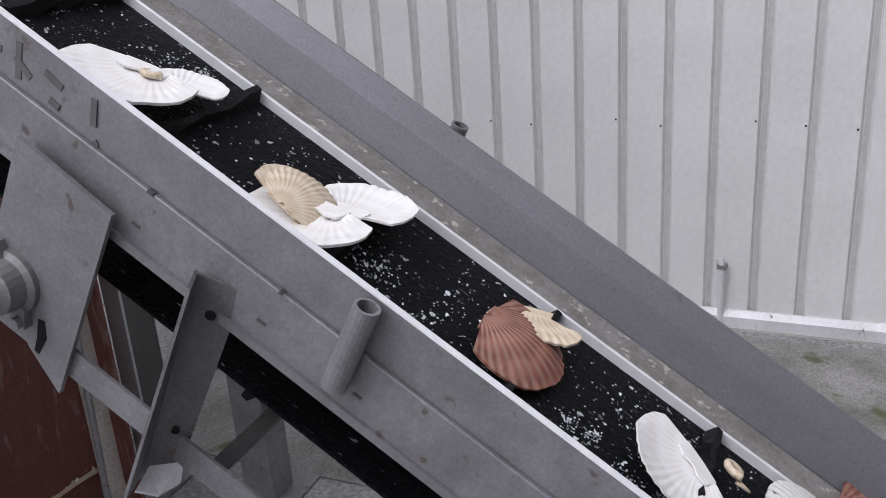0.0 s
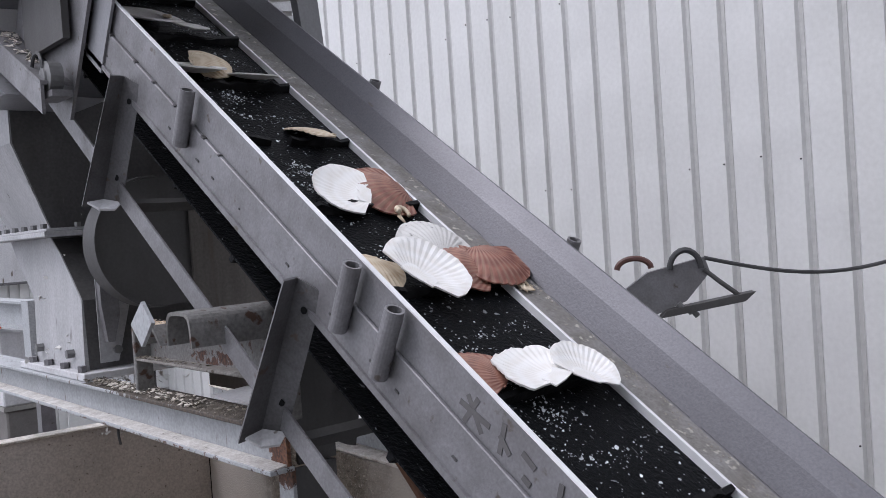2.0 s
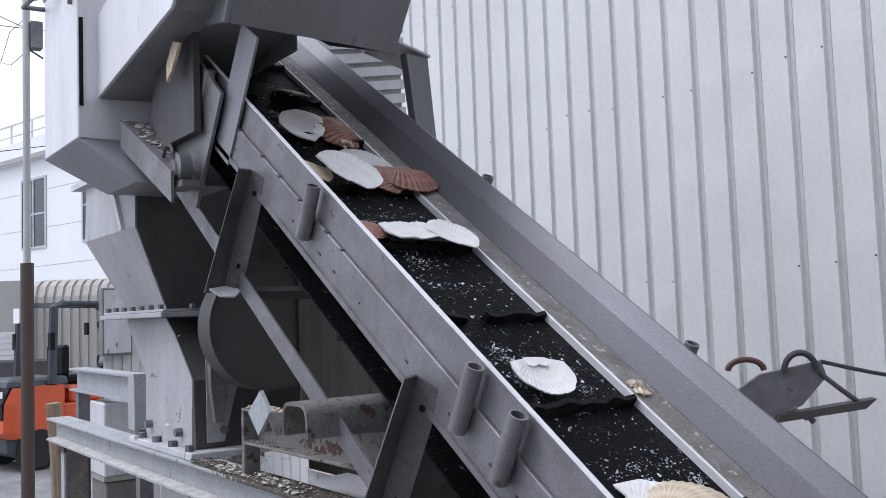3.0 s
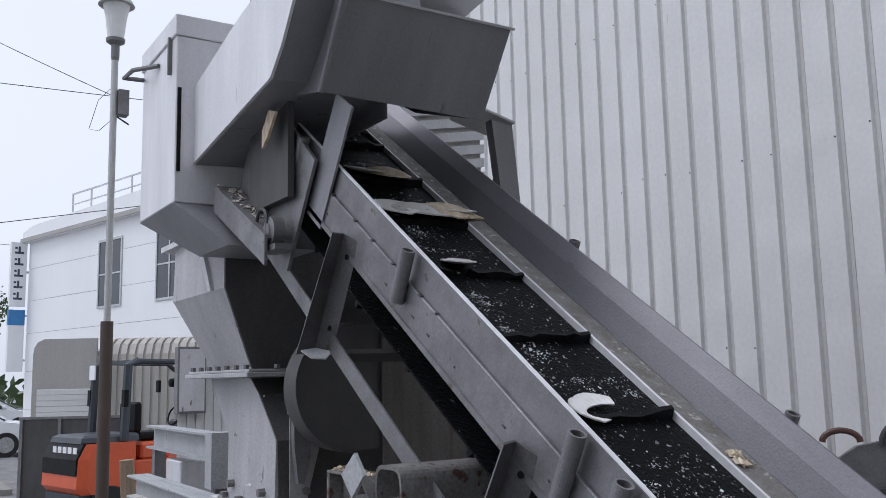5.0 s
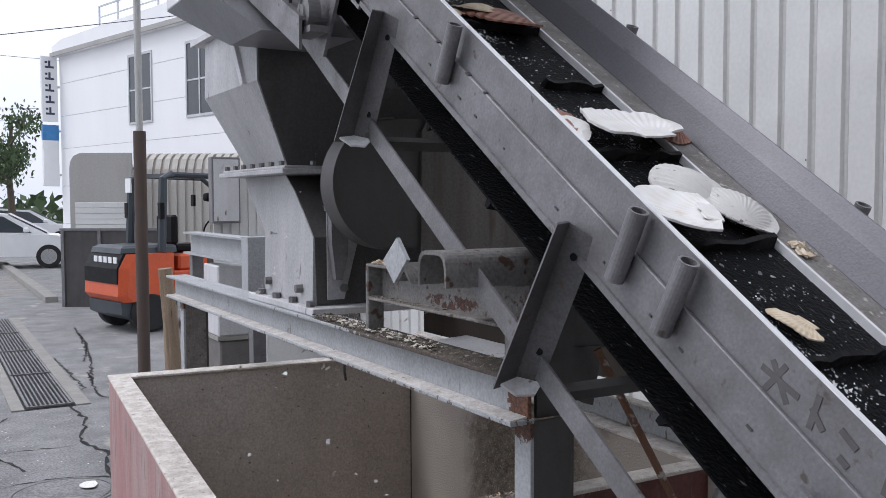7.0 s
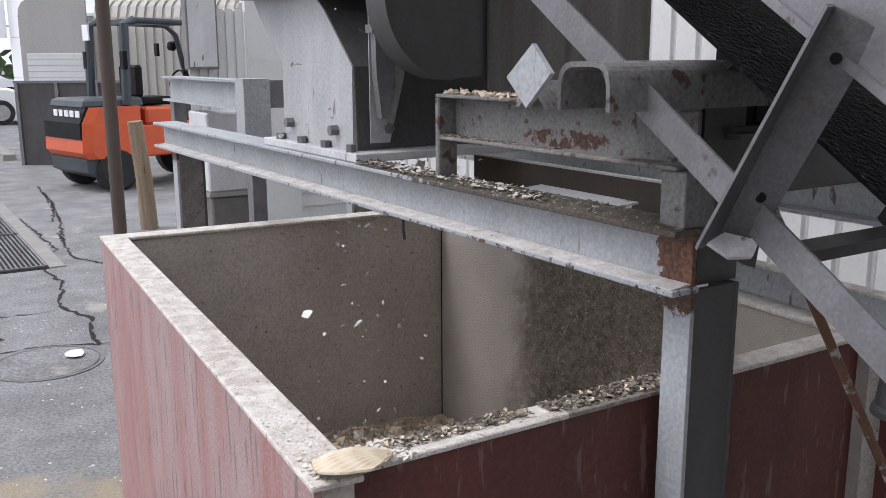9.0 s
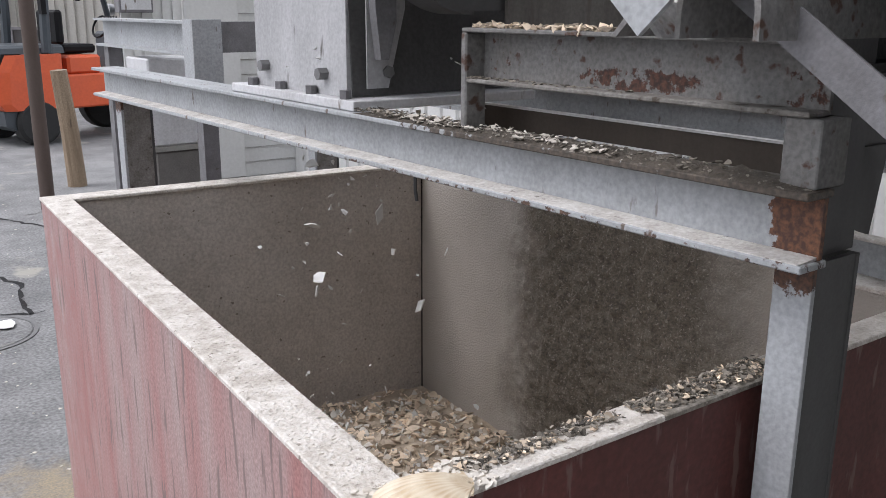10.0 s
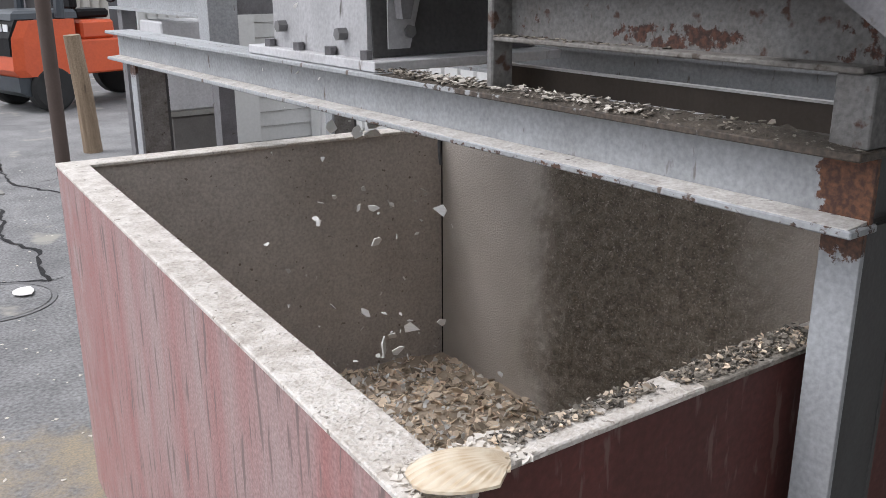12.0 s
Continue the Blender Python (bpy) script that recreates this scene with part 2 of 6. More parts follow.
def shell_mat(name, base, band, rib, rough=0.5):
    """Shell colour with radial ribs from the hinge and growth rings."""
    m = bpy.data.materials.new(name)
    m.use_nodes = True
    n, l = m.node_tree.nodes, m.node_tree.links
    b = n["Principled BSDF"]
    b.inputs["Roughness"].default_value = rough
    tc = n.new("ShaderNodeTexCoord")
    sep = n.new("ShaderNodeSeparateXYZ")
    l.new(tc.outputs["Object"], sep.inputs[0])

    def op(kind, a, c):
        q = n.new("ShaderNodeMath")
        q.operation = kind
        for k, v in enumerate((a, c)):
            if isinstance(v, (int, float)):
                q.inputs[k].default_value = v
            elif v is not None:
                l.new(v, q.inputs[k])
        return q.outputs[0]

    y = op("ADD", sep.outputs["Y"], 0.066)
    ang = op("ARCTAN2", sep.outputs["X"], y)
    ribs_v = op("MULTIPLY_ADD", op("SINE", op("MULTIPLY", ang, 46.0), None), 0.5)
    ribs_v.node.inputs[2].default_value = 0.5
    dist = op("SQRT", op("ADD", op("MULTIPLY", sep.outputs["X"], sep.outputs["X"]), op("MULTIPLY", y, y)), None)
    nz = n.new("ShaderNodeTexNoise")
    nz.inputs["Scale"].default_value, nz.inputs["Detail"].default_value = 40.0, 6
    l.new(tc.outputs["Object"], nz.inputs["Vector"])
    rings = op("MULTIPLY_ADD", op("SINE", op("ADD", op("MULTIPLY", dist, 190.0), op("MULTIPLY", nz.outputs["Fac"], 7.0)), None), 0.5)
    rings.node.inputs[2].default_value = 0.5
    m1 = n.new("ShaderNodeMixRGB")
    m1.inputs[1].default_value, m1.inputs[2].default_value = (*base, 1), (*band, 1)
    l.new(op("MULTIPLY", rings, 0.8), m1.inputs[0])
    m2 = n.new("ShaderNodeMixRGB")
    m2.inputs[2].default_value = (*rib, 1)
    l.new(op("MULTIPLY", ribs_v, op("MULTIPLY", nz.outputs["Fac"], 0.9)), m2.inputs[0])
    l.new(m1.outputs[0], m2.inputs[1])
    l.new(m2.outputs[0], b.inputs["Base Color"])
    bp = n.new("ShaderNodeBump")
    bp.inputs["Strength"].default_value, bp.inputs["Distance"].default_value = 0.4, 0.002
    l.new(nz.outputs["Fac"], bp.inputs["Height"])
    l.new(bp.outputs[0], b.inputs["Normal"])
    return m


SHELL_WHITE = shell_mat("scallop_inner_white", (0.84, 0.835, 0.82), (0.76, 0.735, 0.69), (0.90, 0.89, 0.875), 0.32)
SHELL_RED = shell_mat("scallop_red_brown", (0.15, 0.042, 0.028), (0.27, 0.105, 0.070), (0.50, 0.34, 0.26))
SHELL_TAN = shell_mat("scallop_tan", (0.64, 0.54, 0.40), (0.50, 0.37, 0.23), (0.76, 0.69, 0.57))
FRAGMENT = mat("shell_fragment_mix", (0.64, 0.53, 0.41), 0.8, 0, dark=(0.36, 0.28, 0.20), scale=25, fine=120, island=0.62)
FRAG_WHITE = mat("shell_fragment_white", (0.70, 0.66, 0.60), 0.7, 0, dark=(0.50, 0.44, 0.37), scale=25, fine=120)
GRIMY_FRAG = mat("grimy_shell_fragment", (0.24, 0.215, 0.18), 0.9, 0, dark=(0.10, 0.085, 0.068), scale=30, fine=150, island=0.75)
SOIL = mat("dark_shell_soil", (0.105, 0.088, 0.07), 0.95, 0, dark=(0.05, 0.042, 0.033), scale=40, fine=190, bump=1.0, amount=0.9, spot=(0.33, 0.30, 0.26), spot_scale=70, spot_cut=0.62, grit=0.6)

CRUMB = mat("wet_shell_crumb", (0.54, 0.575, 0.60), 0.3, 0, dark=(0.14, 0.145, 0.15), scale=30, fine=100, island=0.8)

FLANGE_DUST = mat("beam_dust", (0.66, 0.64, 0.61), 0.95, 0, dark=(0.42, 0.39, 0.36), scale=15, fine=150, amount=0.9, bump=0.8, spot=(0.17, 0.15, 0.13), spot_scale=40, spot_cut=0.66, grit=0.5)
FLANGE_GREY = mat("dusty_flange", (0.24, 0.23, 0.215), 0.9, 0, dark=(0.13, 0.115, 0.10), scale=18, fine=150, amount=0.9, bump=0.7, spot=(0.08, 0.065, 0.052), spot_scale=36, spot_cut=0.62, grit=0.5)


def patched(m, name, colour, deep, areas, scale=28.0, width=0.05):
    """A copy of a weathered paint with flaking patches: each area is a centre, a half size and how solid it is."""
    m = m.copy()
    m.name = name
    n, l = m.node_tree.nodes, m.node_tree.links
    b = n["Principled BSDF"]
    was = b.inputs["Base Color"].links[0].from_socket
    tc = n.new("ShaderNodeTexCoord")
    nz = n.new("ShaderNodeTexNoise")
    nz.inputs["Scale"].default_value, nz.inputs["Detail"].default_value, nz.inputs["Roughness"].default_value = scale, 9, 0.68
    l.new(tc.outputs["Object"], nz.inputs["Vector"])
    total = None
    for centre, half, solid in areas:
        mp = n.new("ShaderNodeMapping")
        mp.inputs["Location"].default_value = [-c / q for c, q in zip(centre, half)]
        mp.inputs["Scale"].default_value = [1 / q for q in half]
        l.new(tc.outputs["Object"], mp.inputs[0])
        ln = n.new("ShaderNodeVectorMath")
        ln.operation = "LENGTH"
        l.new(mp.outputs[0], ln.inputs[0])
        mr = n.new("ShaderNodeMapRange")
        mr.inputs["From Min"].default_value, mr.inputs["From Max"].default_value = 0.55, 1.35
        mr.inputs["To Min"].default_value, mr.inputs["To Max"].default_value = solid, -0.30
        l.new(ln.outputs["Value"], mr.inputs["Value"])
        if total is None:
            total = mr.outputs[0]
        else:
            mxm = n.new("ShaderNodeMath")
            mxm.operation = "MAXIMUM"
            l.new(total, mxm.inputs[0])
            l.new(mr.outputs[0], mxm.inputs[1])
            total = mxm.outputs[0]
    add = n.new("ShaderNodeMath")
    add.operation = "ADD"
    l.new(nz.outputs["Fac"], add.inputs[0])
    l.new(total, add.inputs[1])
    edge = n.new("ShaderNodeMapRange")
    edge.inputs["From Min"].default_value, edge.inputs["From Max"].default_value = 0.55, 0.55 + width
    l.new(add.outputs[0], edge.inputs["Value"])
    tint = n.new("ShaderNodeMixRGB")
    tint.inputs[1].default_value, tint.inputs[2].default_value = (*deep, 1), (*colour, 1)
    fine = n.new("ShaderNodeTexNoise")
    fine.inputs["Scale"].default_value, fine.inputs["Detail"].default_value = 120.0, 6
    l.new(tc.outputs["Object"], fine.inputs["Vector"])
    fr = n.new("ShaderNodeMapRange")
    fr.inputs["From Min"].default_value, fr.inputs["From Max"].default_value = 0.38, 0.66
    l.new(fine.outputs["Fac"], fr.inputs["Value"])
    l.new(fr.outputs[0], tint.inputs[0])
    mx = n.new("ShaderNodeMixRGB")
    l.new(edge.outputs[0], mx.inputs[0])
    l.new(was, mx.inputs[1])
    l.new(tint.outputs[0], mx.inputs[2])
    l.new(mx.outputs[0], b.inputs["Base Color"])
    return m


BEAM_WEB = patched(BEAM, "beam_web_rusted_end", (0.20, 0.085, 0.04), (0.07, 0.03, 0.02), [((1.01, 1.262, 1.31), (0.5, 0.085, 0.5), 0.35)])
BEAM_TOP = patched(BEAM, "beam_top_flange_grimed", (0.11, 0.085, 0.065), (0.05, 0.04, 0.032), [((0.99, 1.5, 1.36), (0.5, 0.75, 0.5), 0.24)], 45)
BEAM_LOW = patched(BEAM, "beam_low_flange_rusted", (0.13, 0.075, 0.05), (0.055, 0.035, 0.026), [((0.962, 1.9, 1.256), (0.012, 1.6, 0.012), 0.02), ((0.97, 1.29, 1.256), (0.1, 0.05, 0.1), 0.05)], 45)
CHANNEL_WEB = patched(RUSTY_BEAM, "channel_web_rusted", (0.105, 0.045, 0.028), (0.04, 0.022, 0.017), [((1.0, 1.56, 1.482), (0.5, 0.17, 0.026), 0.12), ((1.0, 1.90, 1.51), (0.5, 0.05, 0.06), 0.0), ((1.0, 1.27, 1.49), (0.5, 0.06, 0.05), 0.03)], 38)
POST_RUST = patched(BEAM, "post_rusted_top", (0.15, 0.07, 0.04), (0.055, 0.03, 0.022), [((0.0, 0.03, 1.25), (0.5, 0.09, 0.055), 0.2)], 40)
RED_WALL = patched(RED, "faded_red_wall", (0.36, 0.13, 0.12), (0.34, 0.20, 0.19), [((0.0, 1.9, 0.55), (1.0, 0.55, 0.7), 0.14), ((0.0, 0.9, 0.3), (1.0, 0.6, 0.4), 0.02)], 6.0, 0.25)
SHELL_SCAR = patched(SHELL_WHITE, "scallop_inner_stained", (0.60, 0.40, 0.20), (0.74, 0.62, 0.46), [((0.0, -0.004, 0.0), (0.016, 0.020, 0.1), 0.10)], 60.0, 0.30)
YARD = patched(ASPHALT, "asphalt_with_sand_stain", (0.40, 0.325, 0.22), (0.27, 0.235, 0.18), [((0.25, 3.55, 0.0), (0.55, 0.65, 1.0), 0.2), ((1.2, 21.0, 0.0), (1.2, 4.5, 1.0), 0.08)], 4.0, 0.22)


def caked_wall():
    """The bin's lining with a broad patch of caked slurry that has a ragged soft edge."""
    m = CAKED.copy()
    m.name = "caked_bin_lining"
    n, l = m.node_tree.nodes, m.node_tree.links
    b = n["Principled BSDF"]
    was = b.inputs["Base Color"].links[0].from_socket
    tc = n.new("ShaderNodeTexCoord")
    sep = n.new("ShaderNodeSeparateXYZ")
    l.new(tc.outputs["Object"], sep.inputs[0])
    wob = n.new("ShaderNodeTexNoise")
    wob.inputs["Scale"].default_value, wob.inputs["Detail"].default_value = 5.0, 8
    l.new(tc.outputs["Object"], wob.inputs["Vector"])
    off = n.new("ShaderNodeMath")
    off.operation, off.inputs[1].default_value, off.inputs[2].default_value = "MULTIPLY_ADD", 0.45, 0.755
    l.new(wob.outputs["Fac"], off.inputs[0])
    dy = n.new("ShaderNodeMath")
    dy.operation = "SUBTRACT"
    l.new(sep.outputs["Y"], dy.inputs[0])
    l.new(off.outputs[0], dy.inputs[1])
    ab = n.new("ShaderNodeMath")
    ab.operation = "ABSOLUTE"
    l.new(dy.outputs[0], ab.inputs[0])
    mr = n.new("ShaderNodeMapRange")
    mr.interpolation_type = "SMOOTHSTEP"
    mr.inputs["From Min"].default_value, mr.inputs["From Max"].default_value = 0.56, 0.26
    l.new(ab.outputs[0], mr.inputs["Value"])
    mx = n.new("ShaderNodeMixRGB")
    lightc = n.new("ShaderNodeMixRGB")
    lightc.inputs[1].default_value, lightc.inputs[2].default_value = (0.50, 0.46, 0.415, 1), (0.34, 0.305, 0.265, 1)
    l.new(wob.outputs["Fac"], lightc.inputs[0])
    l.new(mr.outputs[0], mx.inputs[0])
    l.new(lightc.outputs[0], mx.inputs[1])
    l.new(was, mx.inputs[2])
    l.new(mx.outputs[0], b.inputs["Base Color"])
    return m


CAKED_WALL = caked_wall()


# ---- building helpers ----
def part(name, bm, material, parent=None, label="", smooth=False, kind=""):
    me = bpy.data.meshes.new(name)
    bmesh.ops.recalc_face_normals(bm, faces=bm.faces)
    if smooth:
        for f in bm.faces:
            f.smooth = True
    bm.to_mesh(me)
    bm.free()
    me.materials.append(material)
    ob = new(name, me)
    if parent:
        ob.parent = parent
    return tagged(ob, label, kind=kind)


def thing(name, m, label, category, group="", kind=""):
    ob = new(name)
    ob.matrix_world = m
    ob.empty_display_size = 0.1
    return tagged(ob, label, category, group, kind)


def bx(bm, lo, hi, m=None, bevel=0.0):
    """A box from corner to corner."""
    r = bmesh.ops.create_cube(bm, size=1.0)
    size = [h - l for l, h in zip(lo, hi)]
    mid = [(h + l) / 2 for l, h in zip(lo, hi)]
    t = Matrix.Translation(mid) @ Matrix.Diagonal((*size, 1))
    bmesh.ops.transform(bm, matrix=(m @ t) if m else t, verts=r["verts"])
    if bevel:
        es = list({e for v in r["verts"] for e in v.link_edges})
        bmesh.ops.bevel(bm, geom=es, offset=bevel, segments=1, affect="EDGES")
    return bm


def box(lo, hi, m=None, bevel=0.0):
    return bx(bmesh.new(), lo, hi, m, bevel)


def pr(bm, pts, axis, d0, d1, m=None):
    """A polygon of two coordinates pulled along the axis from d0 to d1."""
    rings = []
    for d in (d0, d1):
        ring = []
        for p, q in pts:
            c = {"x": (d, p, q), "y": (p, d, q), "z": (p, q, d)}[axis]
            v = Vector(c)
            ring.append(bm.verts.new(m @ v if m else v))
        rings.append(ring)
    n = len(pts)
    bm.faces.new(rings[0])
    bm.faces.new(rings[1][::-1])
    for i in range(n):
        j = (i + 1) % n
        bm.faces.new((rings[0][i], rings[1][i], rings[1][j], rings[0][j]))
    return bm


def prism(pts, axis, d0, d1, m=None):
    return pr(bmesh.new(), pts, axis, d0, d1, m)


def loft(bm, rings, close=True):
    """Joins rings of as many points each into a skin with closed ends."""
    vs = [[bm.verts.new(p) for p in r] for r in rings]
    n = len(rings[0])
    for a, b in zip(vs, vs[1:]):
        for i in range(n):
            j = (i + 1) % n
            bm.faces.new((a[i], a[j], b[j], b[i]))
    if close:
        bm.faces.new(vs[0][::-1])
        bm.faces.new(vs[-1])
    return bm


def tb(bm, pts, r, seg=8, r_end=None):
    """A round rod along a line of points."""
    pts = [Vector(p) for p in pts]
    rings, side = [], None
    for i, p in enumerate(pts):
        d = (pts[min(i + 1, len(pts) - 1)] - pts[max(i - 1, 0)]).normalized()
        if side is None:
            side = d.cross(Vector((0.3, 0.2, 0.9))).normalized()
        side = (side - d * side.dot(d)).normalized()
        up = d.cross(side)
        k = r if r_end is None else r + (r_end - r) * i / (len(pts) - 1)
        rings.append([p + (side * math.cos(a) + up * math.sin(a)) * k for a in (2 * math.pi * j / seg for j in range(seg))])
    return loft(bm, rings)


def tube(pts, r, seg=8, r_end=None):
    return tb(bmesh.new(), pts, r, seg, r_end)


def hollow(p0, p1, r, inner, seg=20):
    """An open pipe with a wall."""
    p0, p1 = Vector(p0), Vector(p1)
    d = (p1 - p0).normalized()
    s = d.orthogonal().normalized()
    u = d.cross(s)
    bm = bmesh.new()
    def ring(p, k):
        return [bm.verts.new(p + (s * math.cos(2 * math.pi * j / seg) + u * math.sin(2 * math.pi * j / seg)) * k) for j in range(seg)]
    rs = [ring(p0, r), ring(p1, r), ring(p1, inner), ring(p0, inner)]
    for a, b in zip(rs, rs[1:] + rs[:1]):
        for i in range(seg):
            j = (i + 1) % seg
            bm.faces.new((a[i], a[j], b[j], b[i]))
    return bm


def lathe(profile, seg=24, m=None):
    """Turns (radius, height) pairs about the z axis."""
    rings = [[Vector((r * math.cos(2 * math.pi * j / seg), r * math.sin(2 * math.pi * j / seg), z)) for j in range(seg)] for r, z in profile]
    if m:
        rings = [[m @ p for p in r] for r in rings]
    return loft(bmesh.new(), rings)


def h_beam(bm, length, width, depth, web=0.008, flange=0.011):
    """An H section along y from 0, bottom at z 0, centred on x."""
    bx(bm, (-width / 2, 0, 0), (width / 2, length, flange))
    bx(bm, (-width / 2, 0, depth - flange), (width / 2, length, depth))
    bx(bm, (-web / 2, 0.0005, flange), (web / 2, length - 0.0005, depth - flange))
    return bm


def flakes(bm, n, place, size, rng, flat=0.25):
    """Many small broken plates; place(rng) gives a point and the size range is in metres."""
    for _ in range(n):
        p = Vector(place(rng))
        s = rng.uniform(*size)
        k = rng.randint(4, 6)
        rot = Euler((rng.gauss(0, flat), rng.gauss(0, flat), rng.uniform(0, 6.28))).to_matrix()
        ang = [2 * math.pi * (i + rng.uniform(-0.3, 0.3)) / k for i in range(k)]
        rad = [s * rng.uniform(0.5, 1.0) * (1 if i % 2 else 0.7) for i in range(k)]
        t = s * 0.10 + 0.0006
        top = [bm.verts.new(p + rot @ Vector((r * math.cos(a), r * math.sin(a), t))) for a, r in zip(ang, rad)]
        bot = [bm.verts.new(p + rot @ Vector((r * math.cos(a), r * math.sin(a), 0))) for a, r in zip(ang, rad)]
        bm.faces.new(top)
        bm.faces.new(bot[::-1])
        for i in range(k):
            j = (i + 1) % k
            bm.faces.new((bot[i], bot[j], top[j], top[i]))
    return bm


# the conveyor, its hood and what hangs on them are drawn up larger and brought to true size about one point
PIVOT = Vector((-0.0899, -0.2741, 1.7291))


def sized(k):
    return Matrix.Translation(PIVOT) @ Matrix.Scale(k, 4) @ Matrix.Translation(-PIVOT)


NEAR, MID = sized(0.855), sized(0.945)
NEAR_FOOT, MID_FOOT = -0.2932, -0.1006

# ---- ground ----
GROUND_X, GROUND_Y = (-60, 60), (-40, 320)
ground = part("ground", box((GROUND_X[0], GROUND_Y[0], -0.3), (GROUND_X[1], GROUND_Y[1], 0.0)), YARD, label="worn grey asphalt yard with cracks and shell grit", kind="structure")
tagged(ground, category="ground")


def crack(points, width):
    rng = random.Random(len(points) * 7 + int(points[0][1] * 10))
    fine = []
    for (x0, y0), (x1, y1) in zip(points, points[1:]):
        n = max(2, int(math.hypot(x1 - x0, y1 - y0) / 0.06))
        for i in range(n):
            k = i / n
            fine.append((x0 + (x1 - x0) * k + rng.uniform(-0.02, 0.02), y0 + (y1 - y0) * k + rng.uniform(-0.02, 0.02)))
    bm = bmesh.new()
    pairs = []
    for x, y in fine:
        w = width * rng.uniform(0.3, 1.2)
        pairs.append((bm.verts.new((x - w, y - w * 0.5, 0.0025)), bm.verts.new((x + w, y + w * 0.5, 0.0025))))
    for (a, b), (c, d) in zip(pairs, pairs[1:]):
        bm.faces.new((a, b, d, c))
    return part("crack", bm, RUBBER_PLAIN, ground, "dark open crack in the asphalt")


crack([(0.9, 5.6), (0.98, 6.2), (0.86, 6.6), (1.02, 7.3), (0.95, 7.9), (1.2, 8.6), (1.15, 10.5)], 0.016)
crack([(0.98, 5.6), (0.6, 5.75), (0.3, 5.7), (-0.6, 5.9)], 0.013)
crack([(0.1, 5.5), (0.32, 6.3), (0.28, 7.2), (0.5, 7.7)], 0.010)
crack([(1.2, 8.0), (1.9, 8.3), (2.6, 8.4)], 0.012)
crack([(1.3, 8.8), (1.5, 10.2), (1.7, 12.4)], 0.016)
crack([(0.2, 4.9), (-0.2, 4.2), (-0.5, 3.9)], 0.010)
crack([(0.45, 6.0), (0.2, 6.9), (0.42, 7.6)], 0.012)
crack([(-0.2, 6.4), (0.3, 6.55), (0.9, 6.5)], 0.010)
crack([(-1.2, 5.2), (-0.5, 5.5), (0.3, 5.25)], 0.010)
crack([(1.35, 9.4), (1.25, 8.2), (1.5, 7.6), (1.9, 7.3)], 0.013)
crack([(1.72, 13.0), (1.62, 11.2), (1.4, 10.0)], 0.014)

# drain with steel gratings, and the manhole
drain = thing("drain_channel", pose(0.62, 7.85, 0), "concrete drain channel with steel bar gratings", "drain", kind="structure")
part("kerb", bx(box((-0.10, 0, 0), (0.0, 6.6, 0.012)), (0.40, 0, 0), (0.52, 6.6, 0.012)), CONCRETE, drain)
for gi in range(4):
    gy = 0.05 + gi * 1.62
    grate = part("grating", bx(bx(box((0.02, gy, 0.004), (0.04, gy + 1.55, 0.022)), (0.37, gy, 0.004), (0.39, gy + 1.55, 0.022)), (0.04, gy, 0.004), (0.37, gy + 0.02, 0.02)), STEEL, drain, "galvanised steel grating")
    bars = bmesh.new()
    for bi in range(9):
        bx(bars, (0.058 + bi * 0.036, gy + 0.021, 0.004), (0.070 + bi * 0.036, gy + 1.54, 0.020))
    part("bars", bars, STEEL, grate)
part("drain_bed", box((0.0, 0, 0.001), (0.40, 6.6, 0.0035)), RUBBER_PLAIN, drain)
manhole = thing("manhole_cover", pose(0.60, 5.42, 0), "round worn cast iron manhole cover set in asphalt", "manhole")
part("cover", lathe([(0.001, 0.006), (0.27, 0.006), (0.275, 0.0)], 36), ASPHALT, manhole)
part("ring", hollow((0, 0, 0), (0, 0, 0.005), 0.30, 0.28, 36), CAST, manhole)
grit_rng = random.Random(5)
grit = part("shell_grit", flakes(bmesh.new(), 700, lambda r: (r.uniform(-1.5, 1.6), r.uniform(2.2, 9.0), 0.001), (0.004, 0.014), grit_rng, 0.1), FRAG_WHITE, label="white shell grit scattered on the asphalt", kind="stuff")
tagged(grit, category="grit")
verge = part("concrete_strip", box((2.02, -4, 0.001), (3.30, 1.6, 0.006)), STRIP, label="damp stained concrete strip along the wall foot", kind="structure")
tagged(verge, category="ground")

# ---- the corrugated wall beside the conveyor ----
WALL_X, RIB_Y0, PITCH, WALL_TOP = 3.6, 0.796, 0.1775, 7.5
wall = thing("wall_east", MID @ pose(WALL_X, 0, 0), "off-white corrugated steel wall cladding with vertical ribs", "wall", kind="structure")
K0, K1 = -42, 24
for k in range(K0, K1):
    y = RIB_Y0 - k * PITCH
    panel = bmesh.new()
    pr(panel, [(0.0, y + 0.022), (0.0, y + PITCH - 0.020), (0.016, y + PITCH - 0.010), (0.016, y + PITCH), (0.03, y + PITCH), (0.03, y), (0.016, y), (0.016, y + 0.012)], "z", -0.04, WALL_TOP)
    part("panel", panel, CLADDING, wall)
# strips in the grooves, in a darker colour that includes their shadow
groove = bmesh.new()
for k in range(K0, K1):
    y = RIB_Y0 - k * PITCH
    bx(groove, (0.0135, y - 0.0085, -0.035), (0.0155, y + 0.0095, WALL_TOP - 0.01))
part("grooves", groove, CLAD_RIB, wall, "dirty grooves, coloured darker for their shadow")
screws = bmesh.new()
rng = random.Random(11)
for z in (0.75, 1.95, 2.9, 3.9):
    for k in range(K0 + 2, K1):
        if rng.random() < 0.62:
            y = RIB_Y0 - k * PITCH + 0.03
            zz = z + rng.uniform(-0.03, 0.03)
            tb(screws, [(-0.003, y, zz), (0.003, y, zz)], 0.0042, 6)
